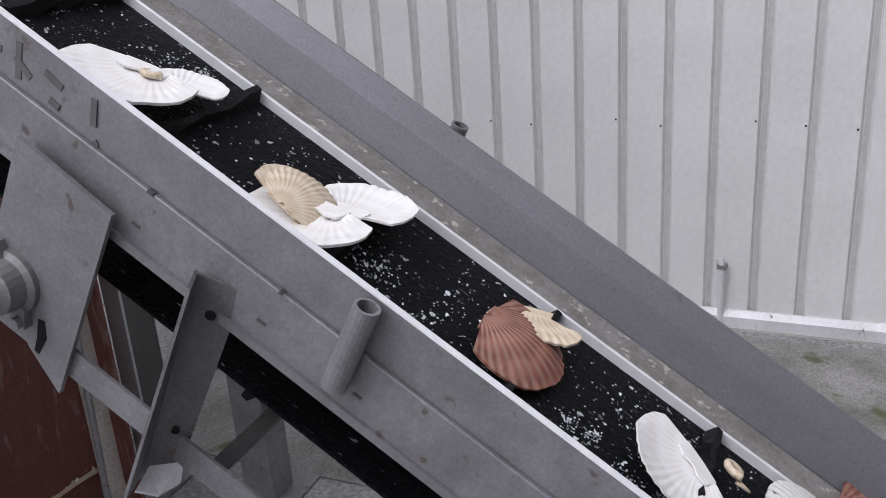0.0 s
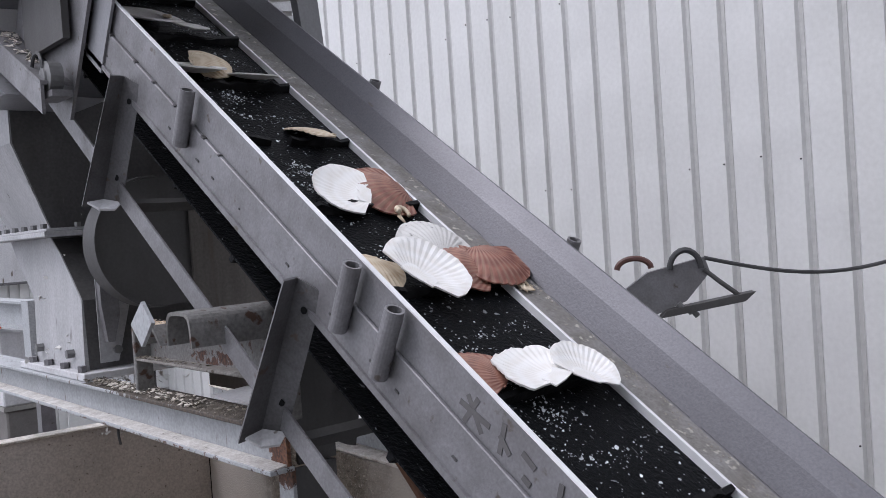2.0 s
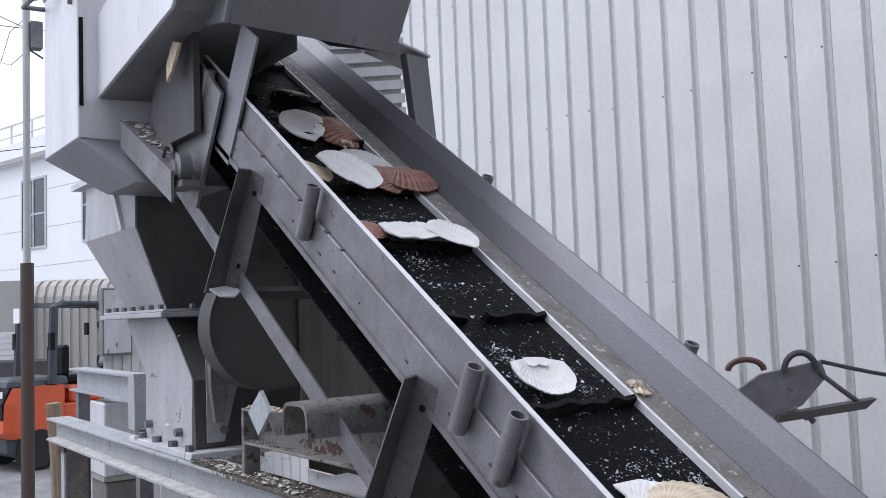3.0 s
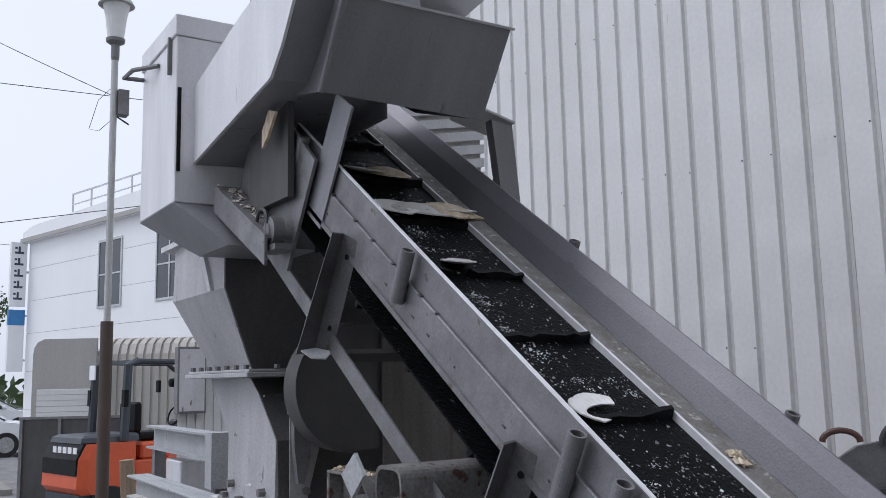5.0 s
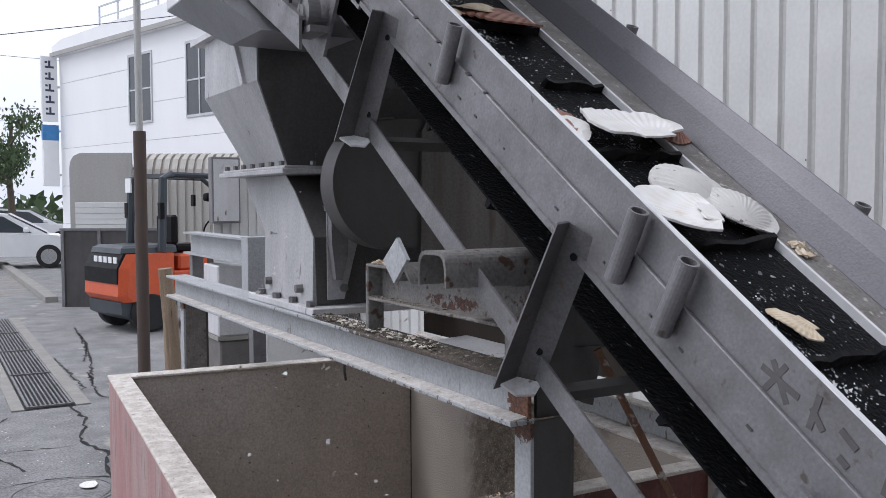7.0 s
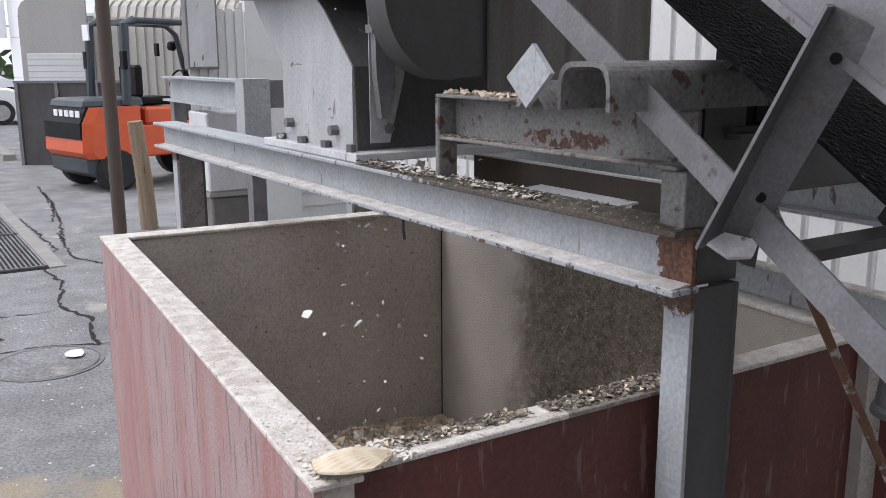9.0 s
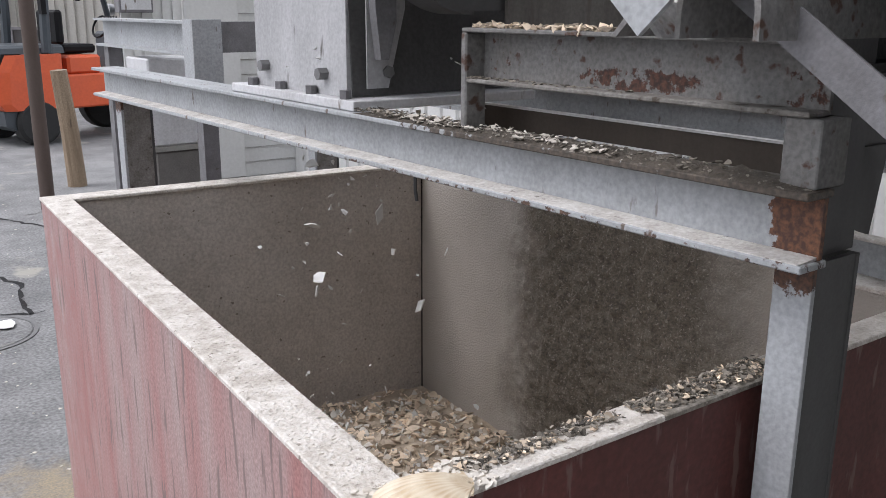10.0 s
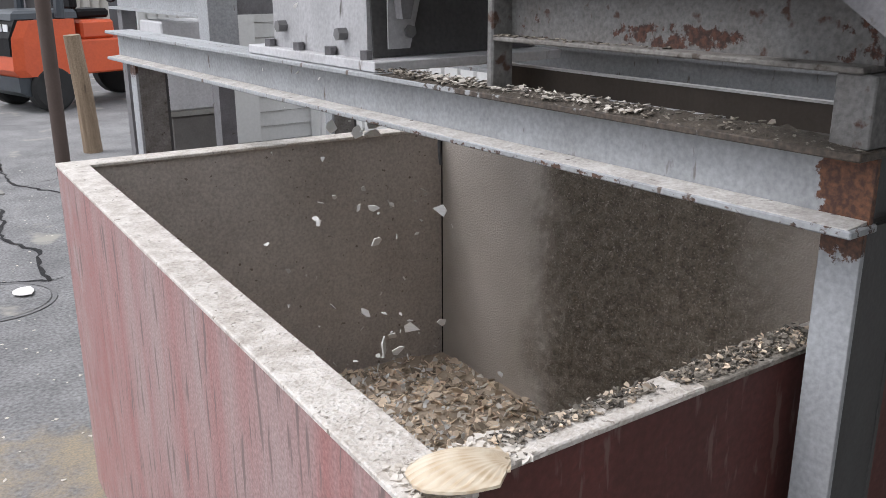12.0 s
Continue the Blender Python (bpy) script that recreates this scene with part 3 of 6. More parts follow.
part("screws", screws, RUBBER_PLAIN, wall, "small dark fixing screws", kind="stuff")
part("core", box((0.031, RIB_Y0 - K1 * PITCH, -0.1), (0.25, RIB_Y0 - K0 * PITCH, WALL_TOP)), CONCRETE, wall)
part("foot_trim", prism([(-0.035, -0.098), (-0.035, -0.05), (-0.012, -0.028), (0.0, -0.028), (0.0, -0.098)], "y", RIB_Y0 - K1 * PITCH, 1.5), STEEL_PALE, wall, "pale folded metal foot trim")
part("foundation", box((-0.05, RIB_Y0 - K1 * PITCH, -0.25), (0.0, 1.5, -0.099)), CONCRETE, wall)
hole = part("vent_hole", hollow((-0.012, 0.323, 1.417), (0.004, 0.323, 1.417), 0.030, 0.022), STEEL_PALE, wall)
part("vent_dark", lathe([(0.022, 0), (0.001, 0.002)], 16, Matrix.Translation((-0.003, 0.323, 1.417)) @ pose(0, 0, 0, 0, -90, 0)), RUBBER_PLAIN, wall)
conduit = thing("wall_conduit", MID @ pose(WALL_X - 0.03, -0.145, -0.10), "thin white conduit pipe on the wall foot", "pipe")
part("pipe", tube([(0, 0, 0.03), (0, 0, 0.26), (0.005, 0.01, 0.30)], 0.012, 10), STEEL_PALE, conduit)
part("clip", box((-0.015, -0.02, 0.26), (0.02, 0.02, 0.275)), STEEL, conduit)

# unseen wall, added behind the camera to darken the faces turned to it
back = thing("shade_wall_south", pose(-14, -5.2, 0), "plain unseen wall added behind to block sky light", "wall", kind="structure")
part("wall", box((0, -0.3, 0), (22, 0, 7.0)), CONCRETE, back)

# ---- the inclined conveyor: x across, y up the slope, z off the belt ----
TILT = 34.46
CONV = NEAR @ pose(1.02, 0.958, 1.711, TILT, 0, 0)
S0, S1 = -2.25, 1.75
conveyor = thing("belt_conveyor", CONV, "inclined steel belt conveyor carrying scallop shells up to the hood", "conveyor")
left = part("side_plate", box((0.047, S0, -0.090), (0.056, S1, 0.0), bevel=0.002), STEEL, conveyor, "grey steel side plate with a bright worn edge")
part("worn_edge", box((0.046, S0, 0.0), (0.057, S1, 0.003)), BRIGHT, left)
low = part("side_channel", bx(bx(box((0.037, S0, -0.195), (0.047, S1, -0.086), bevel=0.002), (0.047, S0, -0.195), (0.085, S1, -0.187)), (0.030, S0, -0.197), (0.037, S1, -0.182)), STEEL, conveyor, "welded lower side channel")
welds = bmesh.new()
rng = random.Random(3)
s = S0 + 0.1
while s < S1:
    for h in (-0.086, -0.150):
        if rng.random() < 0.6:
            bx(welds, (0.0345, s, h - 0.0022), (0.038 if h < -0.1 else 0.046, s + rng.uniform(0.004, 0.016), h + 0.0022))
    s += rng.uniform(0.07, 0.19)
part("weld_beads", welds, STEEL_DARK, low, "dark weld beads", kind="stuff")
right = part("skirt_plate", prism([(0.655, -0.232), (0.6575, -0.146), (0.6895, -0.0765), (0.7215, -0.0335), (0.733, -0.036), (0.736, -0.070), (0.730, -0.070), (0.727, -0.043), (0.696, -0.081), (0.666, -0.148), (0.664, -0.232)], "y", S0, 2.62), SKIRT, conveyor, "flared grey skirt plate bent from one sheet")
seam = bmesh.new()
rng = random.Random(41)
s = S0
while s < 2.55:
    n = rng.uniform(0.05, 0.4)
    bx(seam, (0.6585, s, -0.1452), (0.6605 + rng.uniform(0, 0.003), s + n, -0.1425))
    s += n + rng.choice((0.0, 0.006, 0.03))
part("seam_weld", seam, STEEL_DARK, right, "dark dirty weld seam", kind="stuff")
ledge = part("ledge", box((0.578, S0, -0.153), (0.658, 2.62, -0.146)), LEDGE, conveyor, "inner ledge caked with shell dirt")
part("rubbed_lip", box((0.569, S0, -0.186), (0.5775, 2.62, -0.143), bevel=0.001), BRIGHT, ledge, "bright rubbed lip")
rng = random.Random(8)
part("dirt", flakes(bmesh.new(), 500, lambda r: (0.585 + 0.070 * r.random() ** 0.5, r.uniform(S0, 2.5), -0.1464), (0.001, 0.006), rng, 0.15), LEDGE_DIRT, conveyor, "crusted shell dirt on the ledge", kind="stuff")
part("lump", flakes(bmesh.new(), 14, lambda r: (0.61 + r.uniform(-0.02, 0.02), 0.04 + r.uniform(-0.025, 0.025), -0.14), (0.014, 0.022), rng, 0.6), SHELL_TAN, conveyor, "lump of shell dirt stuck on the ledge")
part("web_outer", bx(box((0.671, S0, -0.230), (0.715, 2.6, -0.222)), (0.692, S0, -0.112), (0.715, 2.6, -0.105)), STEEL_DARK, conveyor)
for s in (0.0, -0.150, 0.782, -1.099, 1.60):
    part("pipe_stub", hollow((0.018, s - 0.018, -0.145), (0.018, s, 0.0), 0.0195, 0.0145), STEEL, conveyor, "short grey steel pipe stub welded to the side")
for s in (-0.938, 0.057, 0.999):
    part("pipe_stub", hollow((0.756, s - 0.012, -0.13), (0.756, s, -0.030), 0.0185, 0.0135), STEEL, conveyor)
for s in (-1.015, 0.0, 1.0):
    # an angle iron that stands off the side, hollow towards the yard, with a folded foot on the lower chord
    def section(p, q, r):
        p, q, r = (Vector((v[0], v[1] + s, v[2])) for v in (p, q, r))
        back = Vector((0.002, 0.007, 0))
        return [p, q, r, r + back, q + back, p + back]
    top, foot = section((-0.030, 0.131, -0.125), (0.018, 0.152, -0.135), (0.040, 0.085, -0.130)), section((-0.078, 0.062, -0.500), (-0.012, 0.080, -0.508), (0.030, 0.045, -0.480))
    br = part("bracket", loft(bmesh.new(), [[p.lerp(q, k / 12) for p, q in zip(top, foot)] for k in range(13)]), BRACKET_STEEL, conveyor, "steel angle bracket from the side to the lower chord")
    plate_pts = [foot[0] + Vector((0.012, -0.002, 0.014)), foot[0].lerp(foot[2], 0.35) + Vector((0.0, -0.025, 0.0)), foot[0].lerp(foot[2], 0.7) + Vector((0.004, -0.028, -0.004)), foot[2] + Vector((-0.004, -0.004, 0.002)), foot[1] + Vector((-0.002, -0.004, 0.020))]
    part("foot_plate", loft(bmesh.new(), [[p + Vector((0, 0, -0.003)) for p in plate_pts], [p + Vector((0, 0, 0.003)) for p in plate_pts]]), STEEL_PALE, br, "pale folded foot plate")
    for k in (0.16, 0.78):
        at = (top[1] + top[2]).lerp(foot[1] + foot[2], k) * 0.5
        side_v, down_v = (top[2] - top[1]).normalized(), (foot[1] - top[1]).normalized()
        out = side_v.cross(down_v).normalized()
        out = out if out.x < 0 else -out
        part("bolt_hole", tube([at + out * 0.0004, at + out * 0.0012], 0.0085, 14), RUBBER_PLAIN, br)
    part("bracket", box((0.700, s - 0.07, -0.45), (0.707, s, -0.23)), STEEL_DARK, conveyor)
    part("cross_tie", box((0.03, s - 0.02, -0.475), (0.700, s + 0.005, -0.445)), STEEL_DARK, conveyor)
part("lower_chord", bx(box((0.018, -2.0, -0.478), (0.024, 1.86, -0.423)), (0.024, -2.0, -0.478), (0.050, 1.86, -0.472)), STEEL, conveyor, "long flat lower chord bar")
part("lower_chord", bx(box((0.707, -2.0, -0.478), (0.713, 1.75, -0.423)), (0.690, -2.0, -0.478), (0.707, 1.75, -0.472)), STEEL_DARK, conveyor)
plate = part("bearing_plate", prism([(-0.525, -0.130), (-0.711, -0.140), (-0.722, -0.300), (-0.737, -0.515), (-0.655, -0.470), (-0.537, -0.345)], "x", 0.0075, 0.0165), STEEL, conveyor, "grey steel bearing plate with grease stains")
bl = Matrix.Translation((0.0075, -0.590, -0.372)) @ pose(0, 0, 0, 0, -90, 0)
bear = part("bearing_housing", lathe([(0.056, 0.0), (0.056, 0.010), (0.046, 0.016), (0.043, 0.046), (0.032, 0.052)], 24, bl), CAST, conveyor, "cast roller bearing housing")
part("bearing_foot", prism([(-0.535, -0.325), (-0.555, -0.310), (-0.640, -0.395), (-0.650, -0.425), (-0.630, -0.432), (-0.545, -0.350)], "x", -0.010, 0.007), CAST, bear, "cast oval bearing foot")
part("shaft_end", lathe([(0.022, 0.05), (0.022, 0.078), (0.012, 0.084)], 16, bl), BRASS, bear, "rusty shaft end")
part("housing_bolt", tube([(0.007, -0.636, -0.418), (-0.022, -0.636, -0.418)], 0.011, 6), STEEL, bear)
part("housing_bolt", tube([(0.007, -0.548, -0.324), (-0.022, -0.548, -0.324)], 0.011, 6), STEEL, bear)
part("grease_stain", prism([(-0.655, -0.405), (-0.665, -0.44), (-0.668, -0.468), (-0.678, -0.470), (-0.682, -0.43), (-0.668, -0.400)], "x", 0.0066, 0.0074), RUBBER_PLAIN, plate)
# scrawled paint marks on the side
for mi, (p, q) in enumerate((((-0.36, -0.035), (-0.42, -0.075)), ((-0.375, -0.085), (-0.385, -0.025)), ((-0.43, -0.05), (-0.35, -0.058)), ((-0.455, -0.02), (-0.470, -0.075)), ((-0.455, -0.045), (-0.49, -0.06)), ((-0.51, -0.035), (-0.545, -0.04)), ((-0.53, -0.07), (-0.55, -0.072)), ((-0.60, -0.02), (-0.612, -0.06)), ((-0.62, -0.08), (-0.628, -0.087)))):
    d = (Vector((q[0], q[1])) - Vector((p[0], p[1]))).normalized()
    w = Vector((-d.y, d.x)) * 0.0055
    mark_x = 0.0464 - 0.0003 * mi
    part("paint_mark", prism([(p[0] + w.x, p[1] + w.y), (q[0] + w.x, q[1] + w.y), (q[0] - w.x, q[1] - w.y), (p[0] - w.x, p[1] - w.y)], "x", mark_x, 0.0469), MARKER, left, "worn dark scrawled mark")
for s in (-1.6, -0.6, 0.4, 1.4):
    part("idler_roller", tube([(0.087, s, -0.206), (0.658, s, -0.206)], 0.025, 14), CAST, conveyor)
for s in (-2.13, -2.13 + (0.3655 * 26 - 2 * math.pi * 0.080) / 2):
    part("drum", tube([(0.09, s, -0.245), (0.565, s, -0.245)], 0.072, 24), CAST, conveyor)

# belt of rigid lengths that run round both drums
BELT_V, LINK, LINKS = 1.02, 0.3655, 26
TOP_H, DRUM_R = -0.165, 0.080
RUN = (LINK * LINKS - 2 * math.pi * DRUM_R) / 2
TAIL, HEAD = -2.13, -2.13 + RUN


def link_mesh(seed):
    bm = bmesh.new()
    bx(bm, (0.088, -LINK / 2, -0.004), (0.600, LINK / 2, 0.002))
    return bm


def cleat_mesh(seed):
    rng = random.Random(seed)
    bm = bmesh.new()
    gap = rng.choice((0.0, 0.0, 0.03))
    mid = rng.uniform(0.28, 0.36)
    for a0, a1 in ((0.095, mid - gap), (mid + gap + 0.001, 0.566)):
        n = 7
        hs = [0.026 * rng.uniform(0.62, 1.2) for _ in range(n + 1)]
        lean = [rng.uniform(-0.006, 0.006) for _ in range(n + 1)]
        loft(bm, [[Vector((a0 + (a1 - a0) * k / n, q, z)) for q, z in ((-0.012, 0.002), (-0.009 + lean[k], hs[k]), (0.004 + lean[k], hs[k] + 0.002), (0.011, 0.002))] for k in range(n + 1)])
    return bm


def r_small(seed):
    return seed % 2 == 0


def crumb_mesh(seed):
    rng = random.Random(seed)
    spots = [(rng.uniform(0.14, 0.54), LINK / 2 - LINK * rng.random() ** 1.4, rng.uniform(0.012, 0.05)) for _ in range(9)]

    def place(r):
        a, y, w = r.choice(spots) if r.random() < 0.72 else (0.34, 0.0, 0.16)
        return 0.10 + (r.gauss(a, w) - 0.10) % 0.48, (r.gauss(y, w * 0.8) + LINK / 2) % LINK - LINK / 2, 0.0018

    bm = flakes(bmesh.new(), 420, place, (0.0010, 0.0040), rng, 0.25)
    return flakes(bm, 70, place, (0.004, 0.0095 if r_small(seed) else 0.008), rng, 0.3)


first = []
for v in range(4):
    a = part("belt_length", link_mesh(v), RUBBER, conveyor, "wet black rubber belt length speckled with shell crumbs")
    part("cleat", cleat_mesh(20 + v), RUBBER_PLAIN, a, "worn black rubber cleat")
    part("crumb_layer", crumb_mesh(40 + v), CRUMB, a, kind="stuff")
    first.append(a)
belt = list(first)
for i in range(4, LINKS):
    belt.append(copy_thing(first[(i * 3) % 4], Matrix()))


def on_belt(d):
    """The pose on the belt's loop, d metres from the tail on the upper run."""
    d %= LINK * LINKS
    arc = math.pi * DRUM_R
    if d < RUN:
        return pose(0, TAIL + d, TOP_H)
    if d < RUN + arc:
        a = (d - RUN) / DRUM_R
        return pose(0, HEAD + DRUM_R * math.sin(a), TOP_H - DRUM_R + DRUM_R * math.cos(a), -math.degrees(a))
    if d < 2 * RUN + arc:
        return pose(0, HEAD - (d - RUN - arc), TOP_H - 2 * DRUM_R, -180)
    a = (d - 2 * RUN - arc) / DRUM_R
    return pose(0, TAIL - DRUM_R * math.sin(a), TOP_H - DRUM_R - DRUM_R * math.cos(a), -180 - math.degrees(a))


# ---- spray arm behind the conveyor and its cable ----
spray = thing("spray_arm", MID @ pose(2.52, 1.25, 0, 0, 0, -46), "grey steel nozzle arm with hoses on a post", "nozzle arm")
part("post", box((-0.20, 0.031, MID_FOOT), (-0.15, 0.081, 1.52)), STEEL_DARK, spray)
part("arm", prism([(-0.21, 1.50), (-0.10, 1.575), (0.085, 1.615), (0.10, 1.565), (0.02, 1.475), (-0.12, 1.42)], "y", 0.0, 0.03), STEEL, spray, "tapered grey steel arm plate")
part("nozzle_bar", prism([(-0.07, 1.425), (0.20, 1.465), (0.235, 1.495), (0.20, 1.49), (-0.05, 1.45)], "y", -0.03, 0.03), STEEL_DARK, spray, "dark grimy nozzle bar")
part("strut", tube([(0.08, 0, 1.575), (0.13, -0.01, 1.53), (0.185, -0.01, 1.485)], 0.008, 8), STEEL_DARK, spray)
part("hose", tube([(-0.20 + 0.055 * (1 - math.cos(math.pi * k / 10)), -0.01, 1.59 + 0.035 * math.sin(math.pi * k / 10)) for k in range(11)], 0.010, 8), HOSE, spray, "red brown hose loop")
part("hose", tube([(-0.03 + 0.05 * (1 - math.cos(math.pi * k / 10)), -0.01, 1.58 + 0.062 * math.sin(math.pi * k / 10)) for k in range(11)], 0.010, 8), CABLE, spray)
for k, xx in enumerate((-0.01, 0.012, 0.03)):
    part("clamp", tube([(xx, -0.012, 1.47 - 0.01 * k), (xx + 0.02, -0.012, 1.445 - 0.01 * k)], 0.010, 8), CAST, spray)
cable = thing("cable", MID, "grey cable hanging from the nozzle arm to the wall", "cable")
a, b = Vector((2.58, 1.19, 1.612)), Vector((WALL_X - 0.02, 0.827, 1.589))
part("cord", tube([a.lerp(b, k / 16) - Vector((0, 0, 0.075 * math.sin(math.pi * k / 16))) for k in range(17)], 0.007, 8), CABLE, cable)
part("wall_socket", lathe([(0.03, 0), (0.03, 0.01), (0.016, 0.02), (0.014, 0.05)], 16, Matrix.Translation((WALL_X + 0.001, 0.827, 1.589)) @ pose(0, 0, 0, 0, -90, 0)), STEEL, cable)

# ---- hood and head enclosure ----
hood = thing("conveyor_hood", CONV, "dark grey sheet steel hood over the conveyor head", "hood")
part("front_sheet", prism([(-0.02, 0.20), (0.58, 0.19), (0.58, 0.51), (-0.02, 0.51)], "y", 1.46, 1.468), HOOD_GREY, hood)
part("side_sheet", prism([(1.468, 0.20), (1.468, 0.51), (2.3, 0.30), (2.3, -0.02), (1.9, 0.02)], "x", -0.02, -0.012), HOOD_GREY, hood)
part("side_sheet", prism([(1.468, 0.19), (1.468, 0.51), (2.3, 0.30), (2.3, 0.02), (1.9, 0.06)], "x", 0.572, 0.58), HOOD_GREY, hood)
part("top_sheet", prism([(1.452, 0.511), (1.452, 0.519), (2.3, 0.309), (2.3, 0.301)], "x", -0.03, 0.59), STEEL_PALE, hood)
part("rolled_edge", tube([(-0.025, 1.462, 0.20), (-0.025, 1.462, 0.515)], 0.012, 10), HOOD_GREY, hood)
flap = part("side_flap", box((0.030, 1.34, -0.21), (0.038, 1.47, 0.20)), HOOD_GREY, hood, "hanging dark steel flap")
head_box = thing("head_enclosure", NEAR, "pale grey sheet steel chute housing", "chute")
part("side_panel", prism([(2.97, 2.655), (2.97, 2.95), (2.45, 3.055), (1.98, 3.12), (1.95, 2.98), (2.07, 2.835), (2.16, 2.76)], "x", 0.872, 0.882), HEAD_PALE, head_box, "pale side panel")
# the housing's underside takes the darker hood grey to colour in its shade
part("under_sheet", loft(bmesh.new(), [[Vector((0.883, y, z)), Vector((1.30, y, z + 0.02)), Vector((1.30, y, z + 0.03)), Vector((0.883, y, z + 0.01))] for y, z in ((2.97, 2.65), (2.16, 2.755), (2.07, 2.83), (1.95, 2.975), (1.98, 3.10))]), HOOD_GREY, head_box, "sloping underside in darker grey for its shade")
part("top_sheet", prism([(2.97, 2.951), (2.45, 3.056), (1.98, 3.121), (1.98, 3.13), (2.45, 3.066), (2.97, 2.96)], "x", 0.873, 1.6), HEAD_PALE, head_box)
part("back_panel", box((1.30, 2.20, 2.70), (1.31, 2.97, 3.0)), HOOD_GREY, head_box)
part("motor_cover", box((0.99, 2.30, 2.42), (1.012, 2.66, 2.76)), STEEL_DARK, head_box, "dark drive cover plate")
part("scrap", prism([(2.42, 2.60), (2.37, 2.63), (2.30, 2.70), (2.36, 2.72), (2.42, 2.66)], "x", 0.945, 0.955), SHELL_TAN, head_box, "tan scrap stuck under the chute")
tower = thing("discharge_tower", NEAR, "tall pale steel discharge box with tapered bottom", "chute")
part("body", box((0.80, 2.955, 2.50), (1.28, 3.47, 3.16), bevel=0.004), HEAD_PALE, tower)
part("cap", box((0.793, 2.948, 3.161), (1.287, 3.478, 3.245), bevel=0.004), HEAD_PALE, tower)
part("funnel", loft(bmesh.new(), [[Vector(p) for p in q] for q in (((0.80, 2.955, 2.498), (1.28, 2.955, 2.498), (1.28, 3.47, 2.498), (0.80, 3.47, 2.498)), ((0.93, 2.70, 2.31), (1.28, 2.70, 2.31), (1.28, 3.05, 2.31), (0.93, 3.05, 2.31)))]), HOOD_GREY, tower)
part("gap", box((0.806, 2.949, 2.62), (0.820, 2.954, 2.95)), RUBBER_PLAIN, tower)
part("handle", tube([(0.795, 3.44, 3.12), (0.72, 3.48, 3.13), (0.73, 3.36, 3.13), (0.795, 3.20, 3.11)], 0.010, 8), CAST, tower, "dark cap handle")
part("latch", box((0.785, 3.02, 3.02), (0.80, 3.035, 3.17)), CAST, tower)

# ---- crusher ----
crusher = thing("shell_crusher", sized(1.075), "grey steel shell crusher with hopper and belt guard", "crusher")


def quad(x0, x1, y0, y1, z):
    return [Vector((x0, y0, z)), Vector((x1, y0, z)), Vector((x1, y1, z)), Vector((x0, y1, z))]


hop = part("hopper", loft(bmesh.new(), [quad(0.815, 1.45, 2.41, 2.97, 2.30), quad(0.812, 1.45, 2.40, 2.98, 2.10), quad(0.925, 1.40, 2.46, 2.85, 1.842)]), CASING, crusher, "tapered feed hopper")
part("rim", bx(bx(box((0.79, 2.38, 2.295), (0.83, 3.08, 2.315)), (0.83, 3.04, 2.295), (1.45, 3.08, 2.315)), (0.83, 2.38, 2.295), (1.45, 2.41, 2.315)), STEEL_PALE, hop)
part("splash_plate", prism([(2.50, 2.10), (2.53, 2.10), (2.70, 2.33), (2.66, 2.34)], "x", 0.80, 0.815), STEEL_PALE, hop, "leaning pale splash plate")
part("rubble", flakes(bmesh.new(), 60, lambda r: (r.uniform(0.82, 1.0), r.uniform(2.42, 2.8), 2.31), (0.012, 0.035), random.Random(4), 0.5), STEEL_DARK, hop, kind="stuff")
part("flange", bx(box((0.885, 2.37, 1.832), (1.46, 3.02, 1.841), bevel=0.002), (0.875, 2.36, 1.816), (1.46, 3.03, 1.8315), bevel=0.002), CASING, crusher, "bolted middle flange")
for bx0, by0 in [(0.895, 2.42 + k * 0.095) for k in range(7)] + [(0.98 + k * 0.12, 2.372) for k in range(4)]:
    part("flange_bolt", tube([(bx0, by0, 1.842), (bx0, by0, 1.856)], 0.010, 6), CAST, crusher)
body = part("lower_casing", loft(bmesh.new(), [quad(0.945, 1.40, 2.52, 2.94, 1.815), quad(0.945, 1.40, 2.44, 2.89, 1.76), quad(0.945, 1.40, 2.29, 2.73, 1.62), quad(0.935, 1.40, 2.275, 2.71, 1.412)]), CASING, crusher, "bent lower casing")
# thin plates over the crusher front; their dark colour stands for shade
SHADED_FRONT = mat("shaded_casing_front", (0.115, 0.113, 0.115), 0.6, 0.1, dark=(0.06, 0.057, 0.055), scale=5, fine=110, amount=0.9, streak=5, spot=(0.22, 0.21, 0.20), spot_scale=24, spot_cut=0.67, grit=0.4)
part("hopper_front", loft(bmesh.new(), [[Vector((x0, y - 0.005, z)), Vector((1.44, y - 0.005, z)), Vector((1.44, y - 0.001, z)), Vector((x0, y - 0.001, z))] for x0, y, z in ((0.818, 2.408, 2.29), (0.816, 2.40, 2.10), (0.928, 2.46, 1.845))]), SHADED_FRONT, crusher, "plate over the hopper front, coloured dark for shade")
part("casing_front", loft(bmesh.new(), [[Vector((0.948, y - 0.005, z)), Vector((1.39, y - 0.005, z)), Vector((1.39, y - 0.001, z)), Vector((0.948, y - 0.001, z))] for y, z in ((2.52, 1.812), (2.44, 1.76), (2.29, 1.62), (2.275, 1.414))]), SHADED_FRONT, crusher, "plate over the casing front, coloured dark for shade")
part("front_shield", prism([(0.977, 1.43), (1.032, 1.43), (1.077, 1.60), (1.077, 1.76), (0.977, 1.76)], "y", 2.258, 2.262), CASING, crusher)
part("link_arm", prism([(0.992, 1.492), (1.012, 1.492), (1.032, 1.57), (1.032, 1.70), (0.977, 1.70), (0.979, 1.60)], "y", 2.225, 2.25), STEEL, crusher, "pale tapered link arm")
